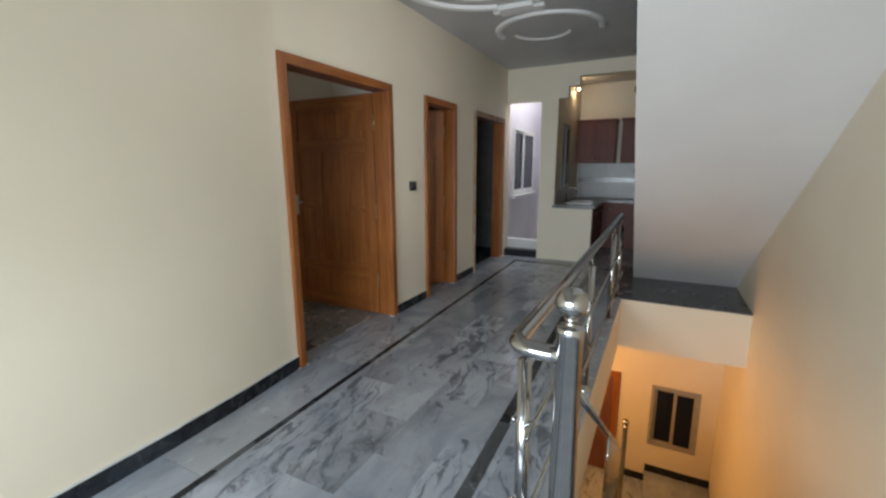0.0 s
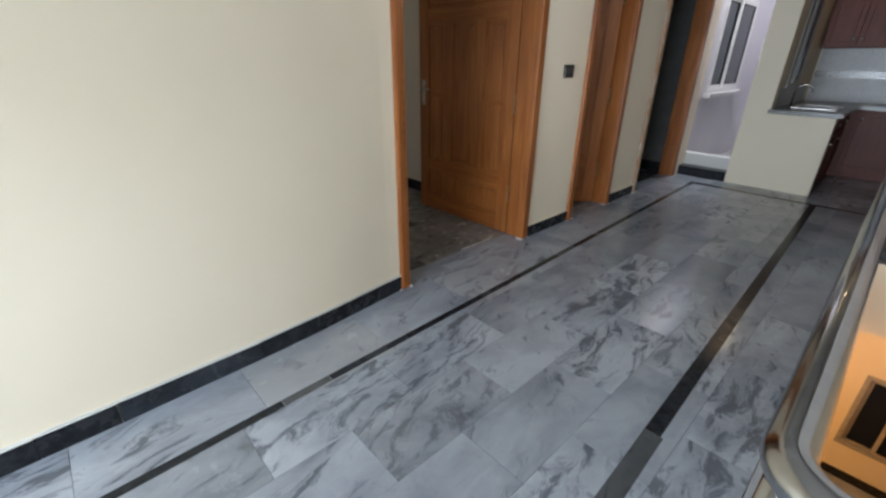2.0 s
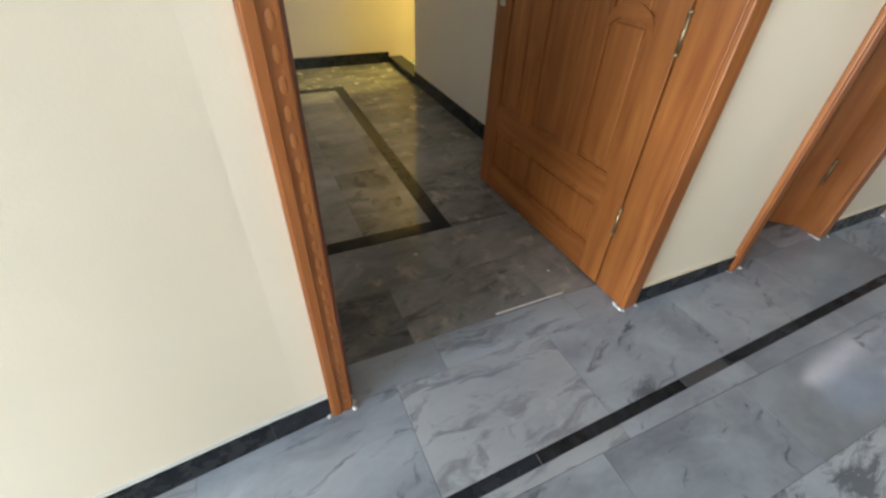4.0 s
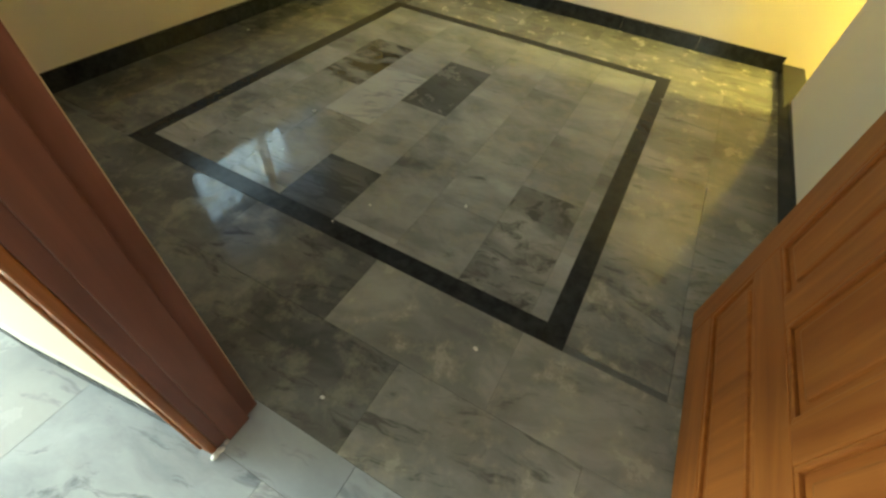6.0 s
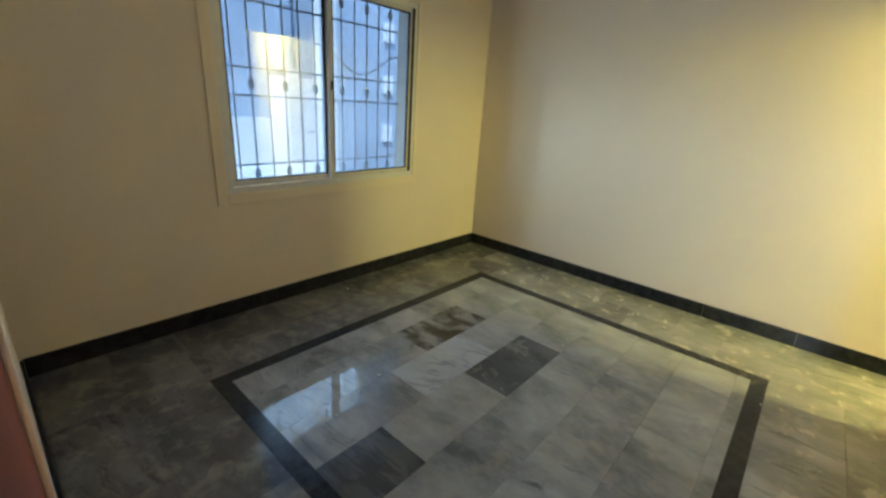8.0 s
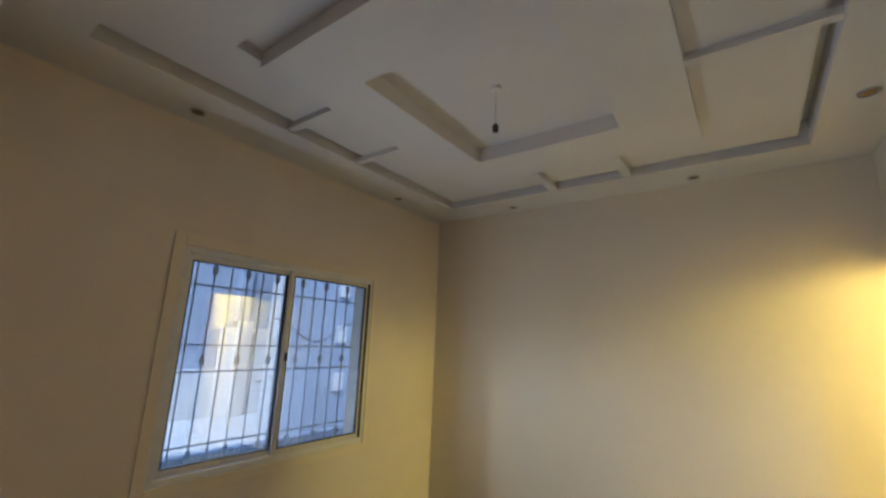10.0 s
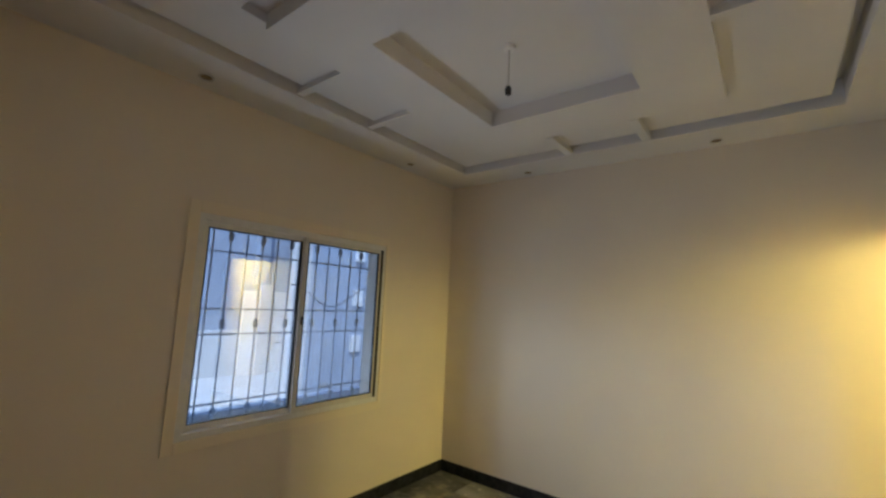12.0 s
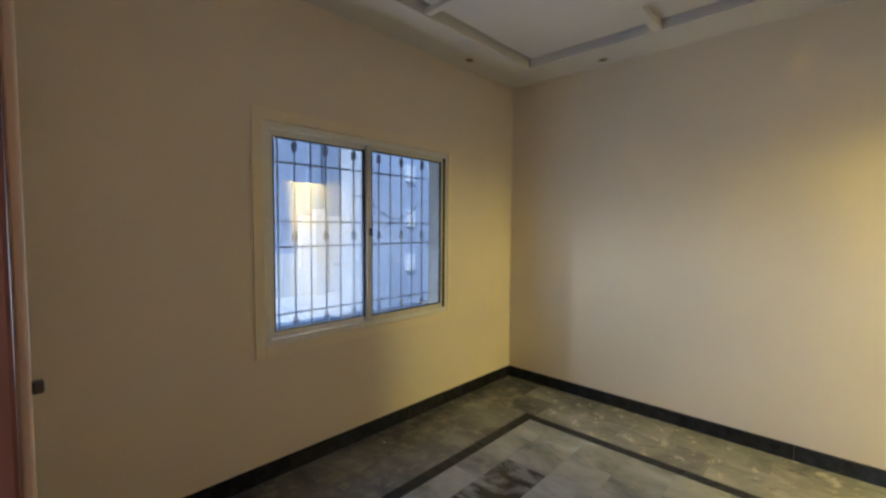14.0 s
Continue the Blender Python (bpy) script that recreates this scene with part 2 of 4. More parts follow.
CHROME = scuffed("polished_steel", (0.4, 0.4, 0.4), (0.47, 0.465, 0.455), 0.15, 1.0, 30.0)
STEEL = scuffed("brushed_steel", (0.5, 0.5, 0.49), (0.62, 0.62, 0.6), 0.28, 1.0, 60.0)
BRASS = scuffed("dull_brass", (0.3, 0.22, 0.12), (0.42, 0.33, 0.2), 0.45, 1.0, 80.0)
ALU = scuffed("white_coated_aluminium", (0.72, 0.71, 0.68), (0.8, 0.79, 0.76), 0.35)
ALU_MID = scuffed("dull_silver_aluminium", (0.62, 0.61, 0.58), (0.71, 0.70, 0.67), 0.4)
ALU_GREY = scuffed("grey_aluminium", (0.3, 0.29, 0.27), (0.4, 0.38, 0.36), 0.4)
GASKET = mat("black_rubber_gasket", (0.012, 0.012, 0.014), 0.6)
# grey plaster darkened to carry the gloom of the unlit rooms
SHADED_PLASTER = scuffed("shaded_grey_plaster", (0.1, 0.098, 0.095), (0.15, 0.147, 0.143), 0.9, 0.0, 5.0)
PLASTIC = scuffed("dark_switch_plastic", (0.025, 0.022, 0.02), (0.05, 0.045, 0.04), 0.3)
DEEP_GLASS = glass_mat("deep_tinted_glass", (0.2, 0.22, 0.26))
GLASS = glass_mat("blue_tinted_glass", (0.6, 0.672, 0.755))
DARK_GLASS = mat("dark_window_glass", (0.012, 0.016, 0.03), 0.06)
DARK_GLASS.node_tree.nodes["Principled BSDF"].inputs["IOR"].default_value = 1.28
IRON = scuffed("painted_iron", (0.13, 0.17, 0.24), (0.2, 0.25, 0.33), 0.5)
GRANITE = scuffed("speckled_granite", (0.08, 0.075, 0.07), (0.26, 0.25, 0.24), 0.22, 0.0, 90.0)
SPLASH = scuffed("glazed_grey_white_tile", (0.32, 0.31, 0.3), (0.4, 0.385, 0.37), 0.3)
DECOR = scuffed("patterned_border_tile", (0.1, 0.09, 0.09), (0.5, 0.48, 0.46), 0.2, 0.0, 40.0)
BULB = glow("lit_bulb", (1.0, 0.85, 0.6), 6.0)
BLUE_WALL = paint("pale_blue_house_paint", (0.4, 0.46, 0.55), (0.34, 0.4, 0.49), 0.8)
WHITE_WALL = paint("whitewashed_wall", (0.74, 0.73, 0.71), (0.62, 0.61, 0.58), 0.8)
CONCRETE = scuffed("grey_concrete", (0.3, 0.3, 0.29), (0.42, 0.41, 0.4), 0.85, 0.0, 6.0)


def spotted(m):
    """White paint splashes and drips over a dark material."""
    bs = m.node_tree.nodes["Principled BSDF"]
    under = bs.inputs["Base Color"].links[0].from_socket
    n = node(m, "ShaderNodeTexNoise", Scale=9.0, Detail=8.0, Roughness=0.7)
    link(m, coords(m, False, (1.0, 1.0, 2.5)), n.inputs["Vector"])
    r = ramp(m, [(0.69, (0, 0, 0)), (0.73, (1, 1, 1))])
    link(m, n.outputs[0], r.inputs[0])
    link(m, mix(m, r.outputs[0], under, (0.5, 0.5, 0.48)), bs.inputs["Base Color"])


spotted(SKIRTING)
for dark in (BLACK, SKIRTING, MARBLE_BLACK):
    dark.node_tree.nodes["Principled BSDF"].inputs["Specular IOR Level"].default_value = 0.2


def dusty(m, amount):
    """Dried mop marks and building dust left on a polished floor."""
    bs = m.node_tree.nodes["Principled BSDF"]
    under = bs.inputs["Base Color"].links[0].from_socket
    gloss = bs.inputs["Roughness"].links[0].from_socket
    n = node(m, "ShaderNodeTexNoise", Scale=8.0, Detail=8.0, Roughness=0.66, Distortion=0.15)
    link(m, coords(m), n.inputs["Vector"])
    r = ramp(m, [(0.5, (0, 0, 0)), (0.64, (amount,) * 3)])
    link(m, n.outputs[0], r.inputs[0])
    link(m, mix(m, r.outputs[0], under, (0.36, 0.34, 0.28)), bs.inputs["Base Color"])
    link(m, mix(m, r.outputs[0], gloss, (0.5, 0.5, 0.5)), bs.inputs["Roughness"])


dusty(MARBLE_ROOM, 0.45)
dusty(MARBLE_RING, 0.4)
dusty(MARBLE_PEBBLE, 0.6)

# ---- building blocks ----
def part(name, bm, material, parent=None, label="", smooth=False):
    me = bpy.data.meshes.new(name)
    bm.to_mesh(me)
    bm.free()
    me.materials.append(material)
    if smooth:
        for p in me.polygons:
            p.use_smooth = True
    ob = new(name, me)
    if parent:
        ob.parent = parent
    if label:
        ob["label"] = label
    return ob


def thing(name, label, category, group="", kind=""):
    return tagged(new(name), label, category, group, kind)


def structure(ob, label="", category=""):
    return tagged(ob, label, category, "", "structure")


def slab(bm, a, b, bevel=0.0, m=None):
    """A box from corner a to corner b, with eased edges."""
    a, b = [min(p) for p in zip(a, b)], [max(p) for p in zip(a, b)]
    made = bmesh.ops.create_cube(bm, size=1.0)["verts"]
    for v in made:
        v.co = Vector([(l + h) / 2 + c * (h - l) for l, h, c in zip(a, b, v.co)])
    if m:
        for v in made:
            v.co = m @ v.co
    if bevel:
        edges = list({e for v in made for e in v.link_edges})
        bmesh.ops.bevel(bm, geom=edges, offset=bevel, segments=2, affect="EDGES", profile=0.6)
    return bm


def box(a, b, bevel=0.0):
    return slab(bmesh.new(), a, b, bevel)


def boxes(*pairs, bevel=0.0):
    bm = bmesh.new()
    for a, b in pairs:
        slab(bm, a, b, bevel)
    return bm


def rod(bm, a, b, r, r2=None, seg=16):
    a, b = Vector(a), Vector(b)
    d = b - a
    m = Matrix.Translation((a + b) / 2) @ d.to_track_quat("Z", "Y").to_matrix().to_4x4()
    bmesh.ops.create_cone(bm, cap_ends=True, segments=seg, radius1=r, radius2=r if r2 is None else r2, depth=d.length, matrix=m)
    return bm


def ball(bm, c, r, seg=24, squash=(1, 1, 1)):
    bmesh.ops.create_uvsphere(bm, u_segments=seg, v_segments=seg // 2, radius=r, matrix=Matrix.Translation(c) @ Matrix.Diagonal((*squash, 1)))
    return bm


def lathe(bm, base, profile, seg=24):
    """Turns (radius, height) pairs round an upright axis at base."""
    rings = []
    for r, z in profile:
        rings.append([bm.verts.new((base[0] + r * math.cos(2 * math.pi * i / seg), base[1] + r * math.sin(2 * math.pi * i / seg), base[2] + z)) for i in range(seg)])
    for lo, hi in zip(rings, rings[1:]):
        for i in range(seg):
            bm.faces.new((lo[i], lo[(i + 1) % seg], hi[(i + 1) % seg], hi[i]))
    return bm


def sweep(bm, pts, r, seg=14):
    """A round bar along a run of points, with mitred bends."""
    pts = [Vector(p) for p in pts]
    rings = []
    up = Vector((0.13, 0.07, 1)).normalized()
    for i, p in enumerate(pts):
        d = (pts[min(i + 1, len(pts) - 1)] - pts[max(i - 1, 0)]).normalized()
        s = d.cross(up).normalized()
        u = s.cross(d)
        rings.append([bm.verts.new(p + r * (math.cos(2 * math.pi * k / seg) * s + math.sin(2 * math.pi * k / seg) * u)) for k in range(seg)])
    for lo, hi in zip(rings, rings[1:]):
        for k in range(seg):
            bm.faces.new((lo[k], lo[(k + 1) % seg], hi[(k + 1) % seg], hi[k]))
    bm.faces.new(rings[0][::-1])
    bm.faces.new(rings[-1])
    return bm


def prism(bm, outline, lo, hi, axis):
    """Pushes an outline of (u, v) pairs from lo to hi along x, y or z."""
    def place(u, v, w):
        return {"x": (w, u, v), "y": (u, w, v), "z": (u, v, w)}[axis]
    a = [bm.verts.new(place(u, v, lo)) for u, v in outline]
    b = [bm.verts.new(place(u, v, hi)) for u, v in outline]
    n = len(outline)
    bm.faces.new(a)
    bm.faces.new(b[::-1])
    for i in range(n):
        bm.faces.new((a[i], b[i], b[(i + 1) % n], a[(i + 1) % n]))
    bmesh.ops.recalc_face_normals(bm, faces=bm.faces[:])
    return bm


def wall(name, axis, lo, hi, u0, u1, z0, z1, holes, material, label=""):
    """A wall lo..hi thick across axis 'x' or 'y', from u0 to u1, with openings (ua, ub, za, zb) cut through."""
    bm = bmesh.new()

    def put(ua, ub, za, zb):
        if ub - ua > 1e-4 and zb - za > 1e-4:
            if axis == "x":
                slab(bm, (lo, ua, za), (hi, ub, zb))
            else:
                slab(bm, (ua, lo, za), (ub, hi, zb))
    u = u0
    for ua, ub, za, zb in sorted(holes):
        put(u, ua, z0, z1)
        put(ua, ub, z0, za)
        put(ua, ub, zb, z1)
        u = ub
    put(u, u1, z0, z1)
    return structure(part(name, bm, material), label, "wall")


# ---- plan, in metres: hall wall face at x = 0, hall runs along +y, floor at z = 0 ----
HALL_CEIL_Z = 2.86
ROOM_Z = 2.985            # underside of the room's plaster border
RX0, RX1, RY0, RY1 = -3.81, -0.13, -2.09, 1.43
D1, D2, D3 = (-0.04, 1.225), (1.81, 2.56), (3.10, 4.255)    # outer edges of the door casings
DOOR_H = 2.13
END_Y = 4.42
RAIL_X = 1.86
WELL_X0, WELL_X1, WELL_Y0, WELL_Y1 = 1.84, 3.10, -0.88, 2.77
BACK_Y = -4.5
LOW_Z = -2.98

# ---- structure: walls ----
wall("wall_hall_west", "x", RX1, 0.0, D1[0], END_Y + 0.14, -0.15, 3.3,
     [(D1[0], D1[1], -0.02, DOOR_H), (D2[0], D2[1], -0.02, DOOR_H), (D3[0], D3[1], -0.02, DOOR_H)], CREAM, "cream painted hall wall with three doorways")
def flare(y):
    """Face of the hall wall south of the first door, which runs out a little from the line of the doors."""
    d = max(0.0, D1[0] - y) ** 1.5
    return 0.001 + 0.125 * d / (d + 0.42)


structure(part("wall_hall_southwest", prism(bmesh.new(), [(RX1, D1[0]), (RX1, BACK_Y), (flare(BACK_Y), BACK_Y)] + [(flare(D1[0] - 0.08 * k), D1[0] - 0.08 * k - 0.0005) for k in range(30, -1, -1)], -0.15, 3.3, "z"), CREAM), "cream painted hall wall beside the first door", "wall")
bm = bmesh.new()
for x0, x1, z0, z1 in ((-0.13, 0.0, 2.38, 3.0), (0.0, 0.53, 2.38, 3.0), (0.53, 0.77, 0, 3.0), (0.77, 0.91, 2.39, 3.0), (0.91, 1.06, 2.55, 3.0), (1.06, 3.1, 2.68, 3.0), (0.77, 1.33, 0, 0.80)):
    slab(bm, (x0, END_Y, z0), (x1, END_Y + 0.13, z1))
structure(part("wall_hall_end", bm, CREAM), "cream end wall with stepped kitchen opening", "wall")
wall("wall_stair_east", "x", WELL_X1, 3.3, BACK_Y, 6.6, LOW_Z - 0.1, 4.6, [(1.1, 1.5, 2.15, 2.85)], CREAM, "cream stairwell wall with a small ventilator opening")
wall("wall_hall_back", "y", BACK_Y - 0.2, BACK_Y, -0.13, 3.1, -0.15, 3.3, [(0.1, 2.9, 0.35, 2.3)], CREAM, "cream back wall with a wide window opening")
# bedroom
wall("wall_room_west", "x", RX0 - 0.2, RX0, RY0 - 0.23, 3.4, -0.15, 3.3, [], ROOM_PAINT, "beige far bedroom wall")
wall("wall_room_south", "y", RY0 - 0.23, RY0, RX0, RX1, -0.15, 3.3, [(-2.83, -1.22, 0.83, 2.2)], ROOM_PAINT, "beige bedroom wall with a sliding window")
wall("wall_room_north", "y", RY1, RY1 + 0.13, RX0, RX1, -0.15, 3.3, [(RX0, -3.06, -0.02, 2.25)], ROOM_PAINT, "beige bedroom wall with an opening to the recess")
structure(part("wall_room_lining", boxes(((RX1 - 0.003, RY0, 0), (RX1, D1[0], 3.0)), ((RX1 - 0.003, D1[1], 0), (RX1, RY1, 3.0)), ((RX1 - 0.003, D1[0], DOOR_H), (RX1, D1[1], 3.0))), ROOM_PAINT), "beige paint round the door inside the bedroom", "wall")
# dressing recess beyond the bedroom
wall("wall_recess_east", "x", -2.72, -2.6, RY1 + 0.13, 3.4, -0.15, 2.7, [], ROOM_PAINT, "beige recess wall")
wall("wall_recess_north", "y", 3.2, 3.4, RX0, -2.72, -0.15, 2.7, [], ROOM_PAINT, "beige recess end wall")
# dark rooms behind the second and third doors, shade put into their plaster colour
wall("wall_bath_side", "y", 2.62, 2.72, -2.4, RX1, -0.15, 2.9, [], SHADED_PLASTER)
wall("wall_bath_back", "x", -2.5, -2.4, RY1 + 0.13, 2.72, -0.15, 2.9, [], CREAM)
wall("wall_dark_room_back", "x", -3.6, -3.5, 2.72, END_Y + 0.14, -0.15, 2.9, [], SHADED_PLASTER)
wall("wall_dark_room_end", "y", END_Y, END_Y + 0.13, -3.5, RX1, -0.15, 2.9, [], SHADED_PLASTER)
# light shaft
wall("wall_shaft_far", "y", 7.0, 7.13, -0.25, 0.72, -0.15, 3.7, [], SHAFT, "grey-white far wall of the light shaft")
wall("wall_shaft_west", "x", -0.25, -0.05, END_Y + 0.13, 7.0, -0.15, 3.7, [(4.93, 6.15, 0.96, 2.06)], SHAFT, "grey-white shaft wall with a sliding window")
wall("wall_shaft_east", "x", 0.6, 0.66, END_Y + 0.13, 7.0, -0.15, 3.7, [(4.9, 5.5, 1.05, 2.1)], SHAFT)
# kitchen
wall("wall_kitchen_west", "x", 0.66, 0.75, END_Y + 0.13, 6.5, -0.15, 2.9, [(4.9, 5.5, 1.05, 2.1)], CREAM, "cream kitchen wall with a window to the shaft")
wall("wall_kitchen_back", "y", 6.4, 6.6, 0.66, 3.1, -0.15, 2.9, [], CREAM, "cream kitchen back wall")
# storey below
wall("wall_lower_end", "y", 3.93, 4.1, 0.0, 3.1, LOW_Z - 0.1, -0.2, [(2.32, 2.90, -2.39, -1.50)], CREAM, "cream wall of the lower storey with a window")
wall("wall_lower_west", "x", -0.1, 0.0, -2.0, 4.1, LOW_Z - 0.1, -0.2, [], CREAM)
wall("wall_lower_back", "y", -2.2, -2.0, 0.0, 3.1, LOW_Z - 0.1, -0.2, [], CREAM)

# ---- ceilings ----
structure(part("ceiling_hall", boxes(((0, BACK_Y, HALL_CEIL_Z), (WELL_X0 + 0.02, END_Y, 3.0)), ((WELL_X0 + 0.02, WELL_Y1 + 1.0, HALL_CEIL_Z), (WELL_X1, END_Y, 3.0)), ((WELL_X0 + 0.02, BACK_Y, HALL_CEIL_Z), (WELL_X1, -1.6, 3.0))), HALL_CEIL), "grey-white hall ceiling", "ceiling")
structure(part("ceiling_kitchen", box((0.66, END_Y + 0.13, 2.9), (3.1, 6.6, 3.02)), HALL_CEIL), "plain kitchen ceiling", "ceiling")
structure(part("ceiling_stair_head", box((WELL_X0 - 0.1, -4.5, 4.6), (3.3, 4.5, 4.7)), WHITE), "white ceiling over the stairs", "ceiling")
structure(part("wall_stair_head", boxes(((WELL_X0 - 0.08, -4.5, 3.0), (WELL_X0 + 0.02, 4.5, 4.6)), ((WELL_X0, -4.6, 3.0), (3.1, -4.5, 4.6)), ((WELL_X0, 4.5, 3.0), (3.1, 4.6, 4.6))), CREAM), "cream walls round the stair head", "wall")
structure(part("ceiling_recess", box((RX0, RY1 + 0.13, 2.6), (-2.6, 3.4, 2.7)), WHITE), "white recess ceiling", "ceiling")
structure(part("ceiling_dark_rooms", box((-3.6, RY1 + 0.13, 2.9), (RX1, END_Y + 0.14, 3.0)), WHITE), "white ceiling of the unlit rooms", "ceiling")

# bedroom ceiling: border, raised tray, lowered panel with a sunk square, ribs across the gap
TX0, TX1, TY0, TY1 = -3.43, -0.50, -1.665, 1.085
PX0, PX1, PY0, PY1 = -3.03, -1.075, -1.22, 0.53
IX0, IX1, IY0, IY1 = -2.625, -1.45, -0.865, 0.14
TOP = ROOM_Z + 0.05
GR = 0.06
COVE = 0.13


def frame_of(bm, x0, x1, y0, y1, ix0, ix1, iy0, iy1, z0, z1):
    slab(bm, (x0, y0, z0), (ix0, y1, z1))
    slab(bm, (ix1, y0, z0), (x1, y1, z1))
    slab(bm, (ix0, y0, z0), (ix1, iy0, z1))
    slab(bm, (ix0, iy1, z0), (ix1, y1, z1))


bm = bmesh.new()
slab(bm, (RX0, RY0, TOP + 0.12), (RX1, RY1, TOP + 0.2))
frame_of(bm, TX0 + GR, PX1, TY0 + GR, TY1 - GR, IX0, IX1, IY0, IY1, TOP, TOP + 0.12)
slab(bm, (PX1, TY0 + GR, TOP), (PX1 + COVE, PY0, TOP + 0.12))
slab(bm, (PX1, PY1, TOP), (PX1 + COVE, TY1 - GR, TOP + 0.12))
slab(bm, (PX1 + COVE, TY0 + GR, TOP), (TX1, TY1 - GR, TOP + 0.12))
slab(bm, (PX1, PY0, TOP + 0.05), (PX1 + COVE, PY1, TOP + 0.12))
slab(bm, (IX0, IY0, TOP + 0.07), (IX1, IY1, TOP + 0.12))
frame_of(bm, RX0, RX1, RY0, RY1, TX0, TX1, TY0, TY1, ROOM_Z, TOP + 0.12)
frame_of(bm, PX0, PX1, PY0, PY1, IX0, IX1, IY0, IY1, ROOM_Z + 0.012, TOP)
for x in (-2.17, -1.565):
    slab(bm, (x - 0.025, PY1, ROOM_Z + 0.014), (x + 0.025, TY1, TOP))
    slab(bm, (x - 0.025, TY0, ROOM_Z + 0.014), (x + 0.025, PY0, TOP))
for y in (-0.6, 0.0):
    slab(bm, (TX0, y - 0.03, ROOM_Z + 0.004), (PX0, y + 0.03, TOP))
structure(part("ceiling_room", bm, WHITE), "white plaster ceiling with raised tray, ribs and sunk square", "ceiling")


# ---- floors ----
def tile_floor(parent, x0, x1, y0, y1, length, width, along, phase, pick, z=0.0, gap=0.0007, inset=0.0):
    """Running-bond slabs over a rectangle, each its own piece, trimmed at the edges."""
    u0, u1, v0, v1 = (x0, x1, y0, y1) if along == "x" else (y0, y1, x0, x1)
    row, v = 0, v0 - inset
    while v < v1 - 0.01:
        vb = min(v + width, v1)
        u = u0 - (phase + (length / 2 if row % 2 else 0)) % length
        while u < u1 - 0.01:
            ua, ub = max(u, u0), min(u + length, u1)
            if ub - ua > 0.03:
                lift = random.uniform(-0.0004, 0.0004)
                a, b = (ua + gap, max(v, v0) + gap, z - 0.012), (ub - gap, vb - gap, z + lift)
                if along != "x":
                    a, b = (a[1], a[0], a[2]), (b[1], b[0], b[2])
                part("marble_tile", box(a, b), pick(((a[0] + b[0]) / 2, (a[1] + b[1]) / 2)), parent)
            u += length
        v += width
        row += 1


bm = bmesh.new()
slab(bm, (-3.9, RY0 - 0.2, -0.16), (WELL_X0, END_Y + 0.1, -0.005))
slab(bm, (WELL_X0, WELL_Y1, -0.16), (WELL_X1, END_Y + 0.1, -0.005))
slab(bm, (0.0, BACK_Y, -0.16), (WELL_X0, RY0 - 0.2, -0.005))
slab(bm, (WELL_X0, BACK_Y, -0.16), (WELL_X1, WELL_Y0, -0.005))
slab(bm, (0.66, END_Y + 0.1, -0.16), (3.1, 6.5, -0.005))
floor = structure(part("floor", bm, GROUT), "grey marble floor with black border strips", "floor")
structure(part("floor_edge", boxes(((WELL_X0 - 0.12, WELL_Y0, -0.6), (WELL_X0 + 0.07, WELL_Y1, -0.014)), ((WELL_X0, WELL_Y1 - 0.004, -0.56), (WELL_X1, WELL_Y1 + 0.12, -0.014))), CREAM), "cream face of the floor slab round the stairwell", "wall")
structure(part("floor_kerb", box((WELL_X0 + 0.002, WELL_Y0, -0.013), (WELL_X0 + 0.078, WELL_Y1, 0.003), 0.003), MARBLE_PALE), "pale marble edging along the stairwell", "edging")
structure(part("shaft_floor", box((-0.05, END_Y + 0.13, -0.15), (0.6, 7.0, -0.02)), CONCRETE), "bare concrete shaft floor", "floor")
structure(part("shaft_sill", boxes(((0.0, END_Y - 0.01, 0), (0.53, END_Y + 0.15, 0.11))), BLACK), "black marble sill", "sill")
structure(part("shaft_ledge", box((-0.05, END_Y + 0.15, -0.02), (0.6, END_Y + 0.29, 0.25), 0.006), WHITE_WALL), "white ledge at the foot of the shaft", "ledge")
structure(part("floor_lower", box((0.0, -2.0, LOW_Z - 0.1), (3.1, 3.93, LOW_Z)), MARBLE), "marble floor of the lower storey", "floor")


def strip(name, pts, z=0.0015):
    """A flat inlaid strip with a small thickness, from its corners."""
    return part(name, prism(bmesh.new(), pts, -0.01, z, "z"), BLACK, floor)


def skew(y):
    return 0.425 - 0.028 * (y + 0.6)


y, k = BACK_Y, 0
while y < 4.1:
    yb = min(4.12, y + (0.5, 0.31, 0.62, 0.22, 0.44)[k % 5])
    part("border_strip", prism(bmesh.new(), [(skew(y) - 0.022, y), (skew(y) + 0.018, y), (skew(yb) + 0.018, yb - 0.002), (skew(yb) - 0.022, yb - 0.002)], -0.01, 0.0015, "z"), (BLACK, MARBLE_BLACK, BLACK, MARBLE_DARK, MARBLE_BLACK)[k % 5], floor)
    y, k = yb, k + 1
strip("border_strip", [(1.50, 0.0), (1.56, 0.0), (1.455, 4.05), (1.40, 4.05)])
part("grey_strip", prism(bmesh.new(), [(1.545, -1.6), (1.615, -1.6), (1.57, -0.001), (1.50, -0.001)], -0.01, 0.0015, "z"), MARBLE_DARK, floor, "dark grey marble strip")
strip("border_strip", [(skew(4.12) + 0.03, 4.06), (1.9, 4.06), (1.9, 4.12), (skew(4.12) + 0.03, 4.12)])
BW = 0.082
BX0, BX1, BY0, BY1 = -3.15, -0.782, -1.452, 0.752
strip("border_strip", [(BX0, BY0), (BX1, BY0), (BX1, BY0 + BW), (BX0, BY0 + BW)])
strip("border_strip", [(BX0, BY1 - BW), (BX1, BY1 - BW), (BX1, BY1), (BX0, BY1)])
strip("border_strip", [(BX0, BY0 + BW), (BX0 + BW, BY0 + BW), (BX0 + BW, BY1 - BW), (BX0, BY1 - BW)])
